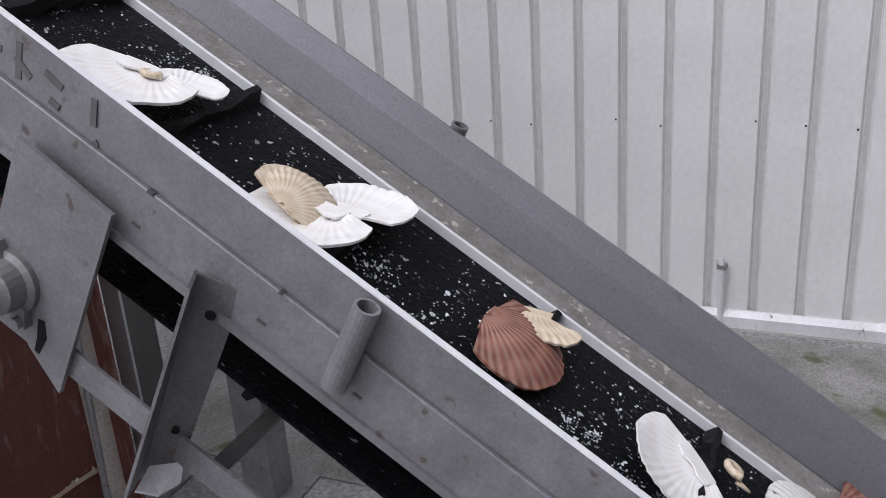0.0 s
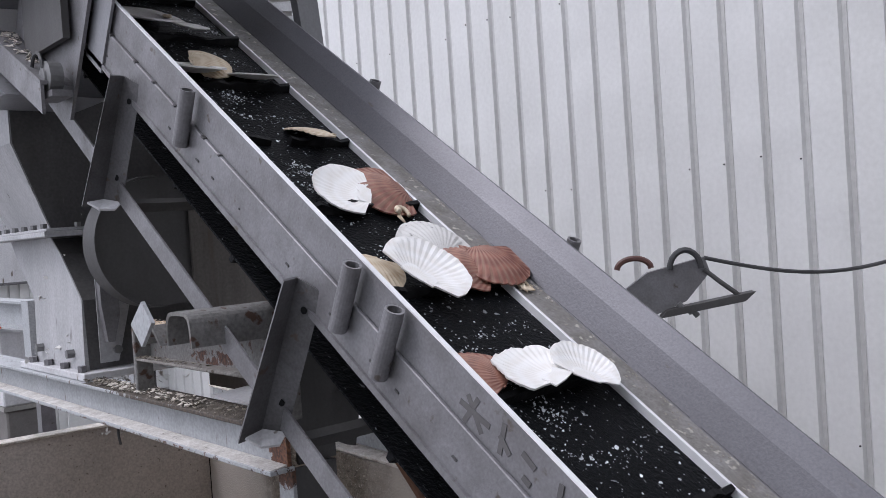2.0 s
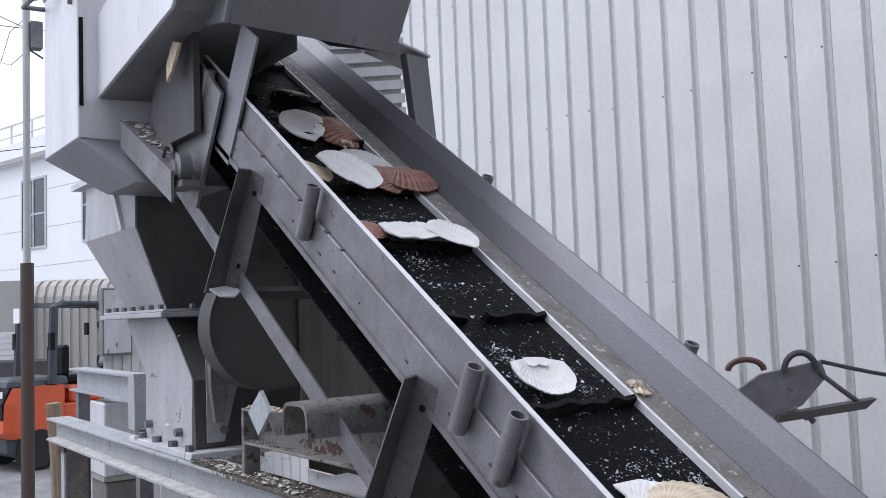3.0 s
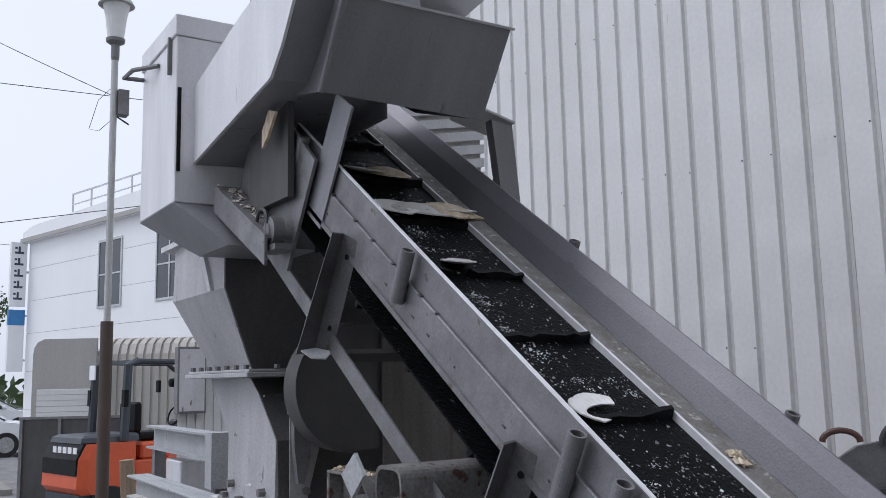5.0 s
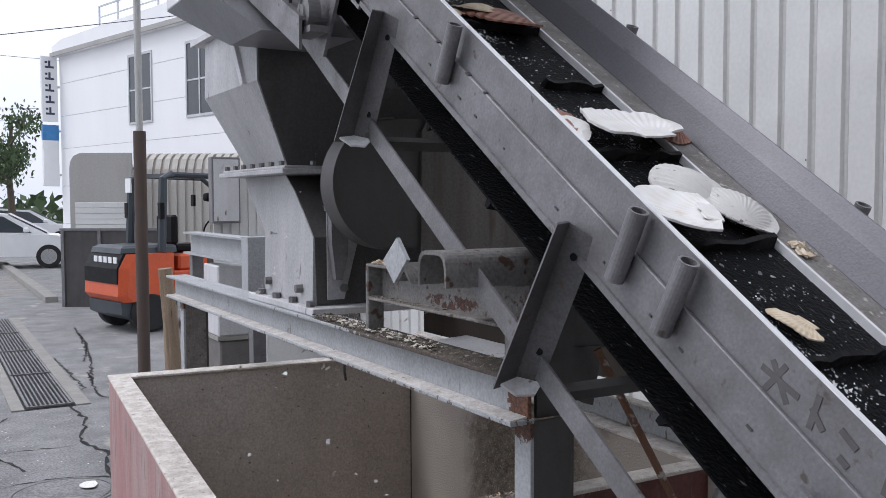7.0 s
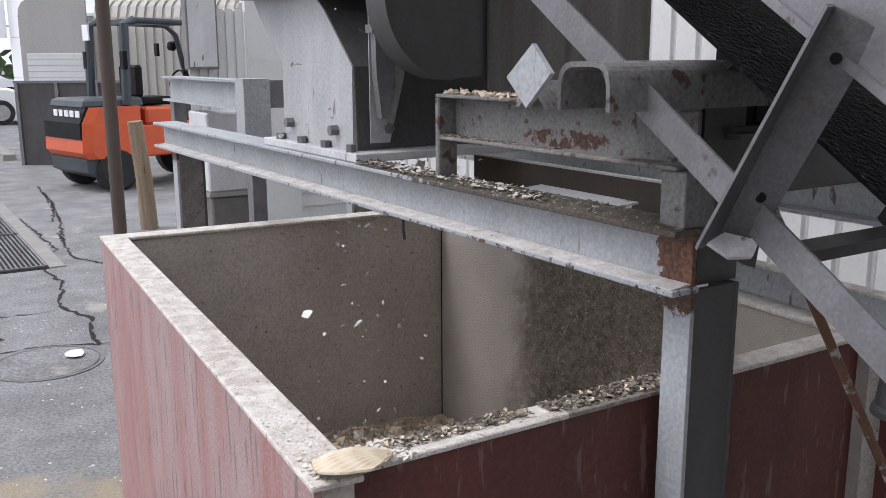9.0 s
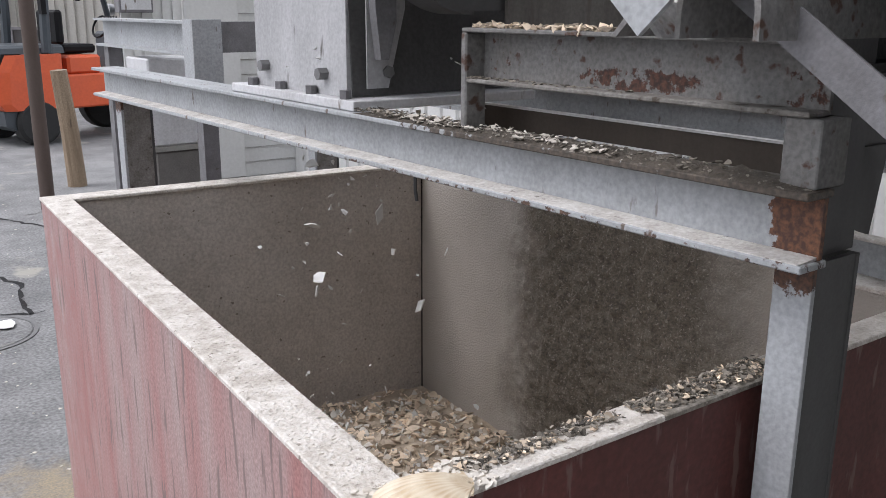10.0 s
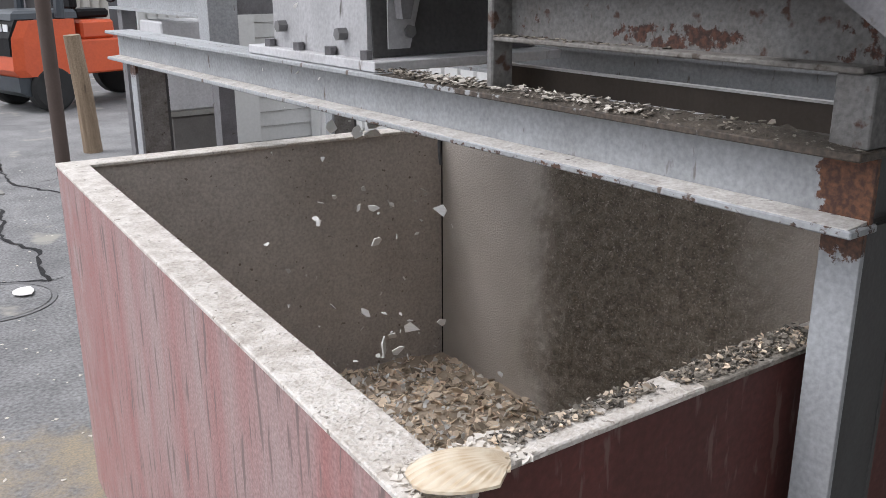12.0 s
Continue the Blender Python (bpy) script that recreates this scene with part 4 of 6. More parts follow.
part("link_head", box((0.967, 2.222, 1.70), (1.047, 2.257, 1.72)), STEEL, crusher)
for y, z in ((2.368, 1.458), (2.653, 1.462)):
    part("casing_bolt", tube([(0.944, y, z), (0.915, y, z)], 0.014, 6), CAST, crusher)
part("casing_bolt", tube([(1.03, 2.274, 1.465), (1.03, 2.250, 1.465)], 0.014, 6), CAST, crusher)
part("base_flange", box((0.905, 2.20, 1.3905), (1.42, 2.80, 1.4115), bevel=0.002), STEEL_PALE, crusher, "pale base flange")
for k in range(4):
    part("base_bolt", tube([(0.922, 2.26 + k * 0.15, 1.4115), (0.922, 2.26 + k * 0.15, 1.430)], 0.014, 6), STEEL, crusher)
guard = bmesh.new()
gp = [(1.10 + 0.185 * math.cos(a), 1.78 + 0.185 * math.sin(a)) for a in (math.radians(90 + 180 * k / 56) for k in range(57))]
gp += [(1.52, 1.60), (1.60, 1.62), (1.60, 2.02), (1.40, 1.98)]
pr(guard, gp, "y", 2.06, 2.135)
g = part("belt_guard", guard, STEEL_DARK, crusher, "dark rounded drive belt guard")
rim = bmesh.new()
rp = [(1.10 + r * math.cos(a), 1.78 + r * math.sin(a)) for r in (0.192,) for a in (math.radians(90 + 180 * k / 56) for k in range(57))]
rq = [(1.10 + 0.186 * math.cos(a), 1.78 + 0.186 * math.sin(a)) for a in (math.radians(270 - 180 * k / 56) for k in range(57))]
pr(rim, rp + rq, "y", 2.05, 2.14)
part("guard_rim", rim, STEEL_DARK, g)
part("stained_plate", prism([(1.19, 1.44), (1.72, 1.44), (1.72, 2.12), (1.30, 2.12), (1.19, 1.93)], "y", 2.046, 2.056), mat("drip_stained_steel", (0.15, 0.138, 0.128), 0.6, 0.15, dark=(0.07, 0.06, 0.052), scale=9, fine=110, amount=0.95, streak=9, spot=(0.09, 0.07, 0.055), spot_scale=16, spot_cut=0.64, grit=0.4), crusher, "steel plate streaked with brown drips")
part("back_plate", box((1.40, 2.30, 1.42), (1.72, 2.33, 2.15)), mat("stained_plate", (0.15, 0.135, 0.12), 0.7, 0.1, dark=(0.15, 0.13, 0.11), scale=5, fine=70, streak=4), crusher, "stained steel back plate")
platform = thing("drive_platform", NEAR, "rusty steel drive platform under the hood with bearing", "platform")
part("channel", loft(bmesh.new(), [[Vector((0.93, y, z)), Vector((1.03, y, z)), Vector((1.03, y, z + 0.012)), Vector((0.93, y, z + 0.012))] for y, z in ((2.88, 2.55), (2.35, 2.285))]), STEEL, platform)
part("channel_web", loft(bmesh.new(), [[Vector((0.93, y, z)), Vector((0.94, y, z)), Vector((0.94, y, z - 0.09)), Vector((0.93, y, z - 0.09))] for y, z in ((2.88, 2.549), (2.35, 2.284))]), STEEL, platform)
part("debris", flakes(bmesh.new(), 40, lambda r: (r.uniform(0.94, 1.02), *(lambda q: (2.88 - 0.35 * q, 2.562 - 0.175 * q))(r.random())), (0.010, 0.026), random.Random(6), 0.5), DUSTY, platform, kind="stuff")
mb = Matrix.Translation((0.975, 2.38, 2.31)) @ pose(0, 0, 0, 0, -90, 0)
pb = part("bearing", lathe([(0.052, -0.02), (0.052, 0.02), (0.030, 0.024), (0.028, 0.03)], 20, mb), CAST, platform, "cast pillow bearing")
part("bearing_base", box((0.95, 2.31, 2.245), (1.01, 2.45, 2.265)), STEEL, pb)
part("cable_loop", tube([(0.95, 2.43 + 0.05 * math.cos(2 * math.pi * k / 14), 2.34 + 0.055 * math.sin(2 * math.pi * k / 14)) for k in range(15)], 0.006, 6), CABLE, platform)
side = thing("head_side_frame", CONV, "rust-spotted steel plate beside the conveyor head", "plate")
part("plate", prism([(1.45, -0.42), (1.45, -0.02), (1.76, 0.01), (2.05, -0.05), (2.05, -0.38), (1.7, -0.40)], "x", 0.005, 0.016), STEEL, side)
part("stiffener", box((-0.022, 1.72, -0.25), (0.005, 1.76, 0.0)), STEEL, side)
support = thing("head_support", NEAR, "dark steel support posts with pale cap plate", "post")
part("post", prism([(1.79, 2.20), (1.87, 2.20), (1.87, 2.40), (1.838, 2.745), (1.745, 2.755), (1.79, 2.40)], "y", 2.20, 2.24), HOOD_GREY, support)
part("cap", prism([(1.68, 2.79), (1.845, 2.75), (1.845, 2.758), (1.68, 2.798)], "y", 2.19, 2.38), STEEL_PALE, support)
louver = thing("louvred_panel", NEAR @ pose(2.2, 3.2, 0), "pale slatted panel behind the conveyor head", "panel")
for k in range(9):
    part("slat", prism([(-0.34, 2.62 + k * 0.07), (0.21, 2.72 + k * 0.07), (0.21, 2.765 + k * 0.07), (-0.34, 2.665 + k * 0.07)], "y", 0.0, 0.02), STEEL_PALE, louver)
part("backing", box((-0.30, 0.0205, 2.60), (0.20, 0.030, 3.30)), GREY_SHED, louver)
part("leg", box((0.14, 0.031, NEAR_FOOT), (0.20, 0.08, 3.30)), STEEL_DARK, louver)

# ---- support frame ----
beam = thing("support_beam", Matrix(), "weathered pale grey steel beam crusted with shell dust", "beam")
part("web", box((1.012, 1.266, 1.267), (1.022, 4.29, 1.353)), BEAM_WEB, beam)
tf = part("top_flange", bx(box((0.965, 1.262, 1.353), (1.028, 4.29, 1.364), bevel=0.002), (1.0285, 1.345, 1.353), (1.069, 4.29, 1.364)), BEAM_TOP, beam)
part("bottom_flange", bx(box((0.965, 1.262, 1.256), (1.028, 4.29, 1.267), bevel=0.002), (1.0285, 1.345, 1.256), (1.069, 4.29, 1.267)), BEAM_LOW, beam)
rng = random.Random(12)
soil = bmesh.new()
n_s = 120
strip = []
for k in range(n_s + 1):
    y = 1.27 + 1.10 * k / n_s
    e = min(1.0, k / 10, (n_s - k) / 30)
    strip.append([soil.verts.new((x, y, 1.3642 + max(0.0, e * hgt * (0.7 + 0.9 * noise.noise((x * 60, y * 38, 3)))))) for x, hgt in ((0.9665 + 0.004 * noise.noise((0, y * 50, 8)), 0.0), (0.974, 0.006), (0.988, 0.010), (1.008, 0.010), (1.03, 0.009), (1.052, 0.0))])
for k in range(n_s):
    for q in range(5):
        soil.faces.new((strip[k][q], strip[k][q + 1], strip[k + 1][q + 1], strip[k + 1][q]))
part("soil_drift", soil, SOIL, beam, "dark shell soil drifted on the top flange", smooth=True)
part("debris", flakes(bmesh.new(), 520, lambda r: (0.966 + 0.07 * r.random(), 1.42 + 0.95 * r.random() ** 0.8, 1.369 + 0.007 * r.random() ** 2), (0.003, 0.010), rng, 0.28), GRIMY_FRAG, beam, "broken shell debris on the flange", kind="stuff")
part("pale_debris", flakes(bmesh.new(), 170, lambda r: (0.966 + 0.07 * r.random(), 1.62 + 0.62 * r.random(), 1.370 + 0.007 * r.random() ** 2), (0.004, 0.012), rng, 0.25), FRAG_WHITE, beam, kind="stuff")
part("flange_dust", prism([(0.967, 1.2672), (1.0115, 1.2672), (1.0115, 1.272), (0.99, 1.2695), (0.9675, 1.2682)], "y", 1.268, 4.28), FLANGE_DUST, beam, "pale dust drifted on the lower flange")
part("hook", tube([(0.985, 2.155, 1.256), (0.985, 2.155, 1.225), (0.99, 2.157, 1.20)], 0.004, 6), CABLE, beam)
beam2 = thing("support_beam", Matrix(), "second weathered steel beam under the crusher", "beam")
part("section", h_beam(bmesh.new(), 3.0, 0.104, 0.108), BEAM, beam2)
beam2.matrix_world = pose(1.86, 1.30, 1.256)
upper = thing("upper_beam", Matrix(), "pale painted steel beam with end plate", "beam")
part("web", box((1.47, 4.47, 1.40), (1.48, 5.75, 1.52)), BEAM, upper)
part("top_flange", box((1.42, 4.47, 1.52), (1.53, 5.75, 1.532)), BEAM, upper)
part("bottom_flange", box((1.42, 4.47, 1.388), (1.53, 5.75, 1.40)), BEAM, upper)
part("end_plate", box((1.41, 4.36, 1.25), (1.54, 4.469, 1.54)), BEAM, upper, "pale end block")
part("leg", box((1.44, 4.38, 0.0), (1.51, 4.45, 1.249)), STEEL, upper)
part("leg", box((1.44, 5.60, 0.0), (1.51, 5.67, 1.387)), STEEL, upper)
part("rear_rail", box((1.541, 4.39, 1.40), (2.6, 4.43, 1.53)), STEEL, upper)


def column(x, y, z1, label, web_material=None):
    """A channel post: a narrow pale flange towards -x and a broad grimy web towards -y, its shade put into the colour.
    """
    c = thing("support_post", pose(x, y, 0), label, "post", "posts of the crusher frame")
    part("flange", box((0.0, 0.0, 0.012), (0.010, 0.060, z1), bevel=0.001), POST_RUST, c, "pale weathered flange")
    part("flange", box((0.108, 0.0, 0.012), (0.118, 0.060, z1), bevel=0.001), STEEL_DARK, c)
    part("web", box((0.010, 0.0015, 0.012), (0.108, 0.011, z1)), web_material or STEEL_DARK, c, "grimy web, coloured darker for shade")
    part("base_plate", box((-0.04, -0.04, 0.0), (0.16, 0.10, 0.012)), STEEL, c)
    return c


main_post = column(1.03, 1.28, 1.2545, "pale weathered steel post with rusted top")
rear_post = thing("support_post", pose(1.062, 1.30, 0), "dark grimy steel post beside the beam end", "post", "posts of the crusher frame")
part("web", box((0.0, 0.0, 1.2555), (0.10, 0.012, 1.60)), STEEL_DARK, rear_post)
column(0.99, 4.05, 1.255, "pale steel post under the beam end", FLANGE_GREY)
column(1.80, 1.30, 1.255, "grimy steel post beneath the conveyor")
column(1.80, 4.05, 1.255, "pale steel post under the beam end", FLANGE_GREY)
part("stool", box((0.990, 1.268, 1.3645), (1.06, 1.322, 1.4555), bevel=0.002), RUSTY_BEAM, beam, "grey spacer stool on the beam end")
tray = thing("drip_plate", Matrix(), "dark brown steel plate between the beams under the crusher", "plate")
part("plate", box((1.50, 1.50, 1.252), (1.508, 2.60, 1.338)), mat("brown_stained_plate", (0.085, 0.07, 0.058), 0.85, 0.1, dark=(0.05, 0.042, 0.036), scale=8, fine=110, streak=3), tray)
part("edge", box((1.494, 1.50, 1.338), (1.514, 2.60, 1.343)), STEEL_PALE, tray, "pale folded edge")
part("sheet", prism([(1.27, 1.292), (1.40, 1.300), (1.40, 1.305), (1.27, 1.297)], "y", 1.78, 2.14), STEEL_PALE, tray, "pale sheet lying flat")
rusty = thing("rusty_channel", pose(0.03, 0.045, 0), "rust-eaten grey steel channel with shell debris on top", "channel")
part("web", box((1.000, 1.24, 1.464), (1.008, 1.945, 1.548)), CHANNEL_WEB, rusty)
part("top_flange", box((0.955, 1.24, 1.548), (1.008, 1.96, 1.556), bevel=0.002), RUSTY_BEAM, rusty)
part("bottom_flange", box((0.955, 1.24, 1.456), (1.008, 1.945, 1.464), bevel=0.002), FLANGE_GREY, rusty)
part("lip_debris", flakes(bmesh.new(), 110, lambda r: (0.957 + 0.03 * r.random(), 1.945 - 0.40 * r.random() ** 2, 1.464 + 0.002 * r.random()), (0.002, 0.008), random.Random(15), 0.2), GRIMY_FRAG, rusty, kind="stuff")
part("leg", box((0.955, 1.945, 1.366), (1.005, 1.962, 1.548), bevel=0.003), RUSTY_BEAM, rusty, "turned-down end leg")
part("debris", flakes(bmesh.new(), 160, lambda r: (0.958 + 0.045 * r.random(), 1.60 + 0.36 * r.random(), 1.556 + 0.006 * r.random()), (0.004, 0.014), random.Random(14), 0.5), FRAGMENT, rusty, kind="stuff")
angles = thing("angle_offcuts", Matrix(), "rusted steel angle offcuts lying across the channel", "steel angle")
y, z, w = 1.410, 1.557, 0.042
part("angle", prism([(y - w, z), (y - w + 0.009, z), (y, z + w * 0.78), (y + w - 0.009, z), (y + w, z), (y + 0.004, z + w), (y - 0.004, z + w)], "x", 0.79, 1.60), RUSTY_BEAM, angles, "rusty angle laid ridge upward")
y, w = 1.302, 0.058


def soft(v):
    return math.copysign(abs(v) ** 0.45, v) if abs(v) > 1e-9 else 0.0


arc = [(y + w * soft(math.cos(a)), z + w * 1.25 * soft(math.sin(a))) for a in (math.pi * k / 14 for k in range(15))]
arc += [(y - (w - 0.008) * soft(math.cos(a)), z + (w * 1.25 - 0.008) * soft(math.sin(a))) for a in (math.pi * k / 14 for k in range(15))]
part("trough", prism(arc, "x", 0.80, 1.60), RUSTY_BEAM, angles, "grey half-round trough offcut turned down")
part("end_plate", prism([(1.375, 1.560), (1.425, 1.605), (1.362, 1.655), (1.318, 1.612)], "x", 0.752, 0.760), BEAM, angles, "small pale square end plate")
cross = thing("cross_beam", Matrix(), "dark grimy steel cross beam under the conveyor", "beam")
part("web", box((1.115, 1.315, 1.40), (1.72, 1.325, 1.50)), STEEL_DARK, cross)
part("flange", box((1.115, 1.27, 1.50), (1.72, 1.37, 1.51)), STEEL_DARK, cross)
part("gusset", prism([(1.115, 1.40)] + [(1.115 + 0.14 - 0.14 * math.sin(k * math.pi / 16), 1.26 + 0.14 * (1 - math.cos(k * math.pi / 16)) - 0.0) for k in range(8, -1, -1)][:-1] + [(1.255, 1.399)], "y", 1.312, 1.318), STEEL_DARK, cross)
rim_c = bmesh.new()
for k in range(40):
    x0 = 1.165 + 0.0155 * k
    bx(rim_c, (x0, 1.356 + 0.004 * noise.noise((k * 0.7, 0, 2)), 1.512), (x0 + 0.0156, 1.374, 1.652 + 0.008 * noise.noise((k * 0.45, 3, 1))))
part("splash_curtain", rim_c, RUBBER_PLAIN, cross, "black rubber curtain with a ragged edge")
part("shelf", box((1.115, 1.290, 1.5105), (1.80, 1.355, 1.520)), STEEL_DARK, cross)
part("back_web", box((1.165, 1.376, 1.38), (1.80, 1.388, 1.60)), STEEL_DARK, cross, "grimy back web")
brace = thing("diagonal_rod", Matrix(), "thin rusty diagonal brace rods", "rod")
part("rod", tube([(1.22, 1.29, 1.395), (1.50, 1.16, 0.80)], 0.009, 8), RUST, brace)
part("rod", tube([(1.62, 1.16, 1.10), (1.50, 1.15, 0.80), (1.46, 1.15, 0.0)], 0.009, 8), STEEL, brace)
bell = thing("hanging_bell", pose(1.563, 1.20, 0.945), "grey bell-shaped cast fitting hanging on a rod", "bell")
part("bell", lathe([(0.062, 0.0), (0.060, 0.012), (0.054, 0.02), (0.052, 0.035), (0.048, 0.075), (0.040, 0.095), (0.018, 0.115), (0.016, 0.15)], 24), CAST, bell)
part("hanger", tube([(0, 0, 0.15), (0, 0.02, 0.36), (0, 0.06, 0.47)], 0.008, 8), CAST, bell)
under = thing("tail_post", pose(1.91, 0.98, 0), "short grey steel post with curved bracket under the conveyor", "post")
part("post", box((-0.05, -0.05, 0.01), (0.05, 0.05, 0.55)), STEEL, under)
part("base_plate", box((-0.11, -0.11, 0.0), (0.11, 0.11, 0.01)), STEEL, under)
part("curved_bracket", tube([(-0.22 + 0.2 * math.sin(k * 0.2), -0.05, 0.55 - 0.25 * (1 - math.cos(k * 0.2))) for k in range(9)], 0.018, 8), STEEL_DARK, under)

# ---- the red bin ----
BIN = pose(0.378, 1.362, 0, 0, 0, -4.4)
BL, BW, BH, BT = 2.063, 1.335, 1.05, 0.076


def skewed(bm):
    """The bin's end is not square to its sides: it runs back a little along its length."""
    for v in bm.verts:
        v.co.y += 0.006 + 0.06 * v.co.x
    return bm


bin_ob = thing("shell_bin", BIN, "open red steel bin with dusty rim, part-filled with crushed shell", "bin")
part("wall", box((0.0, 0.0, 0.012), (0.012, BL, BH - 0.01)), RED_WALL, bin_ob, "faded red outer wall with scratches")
part("wall", skewed(box((0.012, 0.013, 0.012), (BW, 0.025, BH - 0.01))), RED_DEEP_SHADE, bin_ob, "deep red outer wall, colour darkened for shade")
part("wall", box((0.012, BL - 0.012, 0.012), (BW, BL, BH - 0.01)), RED_DEEP_SHADE, bin_ob)
part("wall", box((BW - 0.012, 0.012, 0.012), (BW, BL - 0.012, BH - 0.01)), RED_DEEP_SHADE, bin_ob)
lin = 0.066
part("lining", box((0.012, 0.012, 0.02), (lin, BL - 0.012, BH - 0.012)), BIN_INNER, bin_ob)
part("lining", box((lin, BL - lin, 0.02), (BW - 0.012, BL - 0.012, BH - 0.012)), BIN_INNER, bin_ob, "dusty grey inner wall")
part("lining", skewed(box((lin, 0.025, 0.02), (BW - 0.012, lin - 0.008, BH - 0.012))), BIN_INNER, bin_ob)
part("lining", box((BW - lin, lin, 0.02), (BW - 0.012, BL - lin, BH - 0.012)), BIN_INNER, bin_ob)
part("floor", box((0.012, 0.012, 0.012), (BW - 0.012, BL - 0.012, 0.0195)), BIN_INNER, bin_ob)
for lo, hi, m_rim in (((-0.004, -0.004), (BT, BL + 0.004), DUSTY), ((BT, BL - BT), (BW + 0.004, BL + 0.004), DUSTY), ((BW - BT, 0.082), (BW + 0.004, BL - BT), DUSTY)):
    part("rim", box((*lo, BH - 0.010), (*hi, BH), bevel=0.002), m_rim, bin_ob, "dust-crusted rim")
for x0, x1, m_rim in ((BT, 0.47, DUSTY), (0.47, 0.74, DIRT_RIM), (0.74, BW - BT - 0.001, DUSTY)):
    part("rim", skewed(box((x0, 0.008, BH - 0.010), (x1, BT - 0.008, BH), bevel=0.002)), m_rim, bin_ob, "dust-crusted rim")
up = part("upstand", box((BW - 0.004, 0.03, BH + 0.0005), (BW + 0.006, BL, BH + 0.075)), BEAM, bin_ob, "raised grey edge plate along one rim")
part("upstand_lip", box((BW - 0.022, 0.05, BH + 0.0755), (BW + 0.016, BL, BH + 0.084), bevel=0.002), DUSTY, up, "dust-whitened lip")
rng = random.Random(21)


def rim_heap(r):
    """A spot on the soiled end rim: two heaps with a bare stretch between, thicker towards the post."""
    x = 0.435 + 0.305 * r.random() ** 0.8 if r.random() < 0.72 else 0.14 + 0.27 * r.random()
    near = 0.013 + 0.018 * min(1.0, max(0.0, (0.52 - x) / 0.12))
    return x, near + (0.064 - near) * r.random() ** 0.8, BH + 0.009 * r.random() ** 1.6


part("rim_debris", skewed(flakes(bmesh.new(), 330, rim_heap, (0.002, 0.0085), rng, 0.4)), FRAGMENT, bin_ob, "broken shell along the rim", kind="stuff")
part("rim_soil", skewed(flakes(bmesh.new(), 1200, rim_heap, (0.002, 0.0085), rng, 0.5)), GRIMY_FRAG, bin_ob, "dark shell soil along the rim", kind="stuff")
part("rim_crust", flakes(bmesh.new(), 1100, lambda r: (0.002 + 0.07 * r.random(), 0.02 + 1.3 * r.random() ** 1.6, BH - 0.001), (0.002, 0.009), rng, 0.12), DUSTY, bin_ob, kind="stuff")
part("corner_crust", flakes(bmesh.new(), 450, lambda r: (0.01 + 0.16 * r.random() ** 1.3, 0.018 + 0.07 * r.random(), BH + 0.003 * r.random()), (0.003, 0.010), rng, 0.3), FRAG_WHITE, bin_ob, kind="stuff")
cake = bmesh.new()
n_y, n_z = 220, 110
rows_c = []
for i in range(n_y + 1):
    col = []
    for j in range(n_z + 1):
        y, z = lin + (BL - 2 * lin) * i / n_y, 0.02 + (BH - 0.033) * j / n_z
        e = max(0, 1 - abs((y - 0.98) / 0.52) ** 3)
        d = e * (0.012 + 0.008 * noise.noise((y * 9, z * 9, 1)) + 0.015 * noise.noise((y * 42, z * 42, 4)) + 0.013 * noise.noise((y * 80, z * 80, 9)))
        col.append(cake.verts.new((BW - lin - 0.002 - max(0.0, d), y, z)))
    rows_c.append(col)
for i in range(n_y):
    for j in range(n_z):
        cake.faces.new((rows_c[i][j], rows_c[i + 1][j], rows_c[i + 1][j + 1], rows_c[i][j + 1]))
part("caked_lining", cake, CAKED_WALL, bin_ob, "inner wall with dark rough slurry caked on it", smooth=True)
part("seam", box((BW - lin - 0.005, BL - lin - 0.004, 0.03), (BW - lin - 0.0005, BL - lin - 0.0005, BH - 0.02)), RUBBER_PLAIN, bin_ob)


def pile_z(x, y):
    return 0.185 + 0.12 * math.exp(-((x - 0.62) ** 2 / 0.25 + (y - 1.25) ** 2 / 0.35)) + 0.025 * noise.noise((x * 6, y * 6, 0))


pile = bmesh.new()
gx, gy = 24, 36
grid = [[pile.verts.new((lin + (BW - 2 * lin) * i / gx, lin + (BL - 2 * lin) * j / gy, pile_z(lin + (BW - 2 * lin) * i / gx, lin + (BL - 2 * lin) * j / gy))) for j in range(gy + 1)] for i in range(gx + 1)]
for i in range(gx):
    for j in range(gy):
        pile.faces.new((grid[i][j], grid[i + 1][j], grid[i + 1][j + 1], grid[i][j + 1]))
heap = thing("crushed_shell_pile", BIN, "heap of crushed scallop shell inside the bin", "shell pile", kind="stuff")
part("bed", pile, FRAGMENT, heap, smooth=True, kind="stuff")


def on_pile(r):
    x, y = r.uniform(lin + 0.02, BW - lin - 0.02), r.uniform(lin + 0.02, BL - lin - 0.02)
    return x, y, pile_z(x, y) - 0.002 + 0.012 * r.random() ** 2


part("fragments", flakes(bmesh.new(), 5200, on_pile, (0.008, 0.030), random.Random(31), 0.55), FRAGMENT, heap, kind="stuff")
part("pale_fragments", flakes(bmesh.new(), 1300, on_pile, (0.008, 0.028), random.Random(32), 0.55), FRAG_WHITE, heap, kind="stuff")


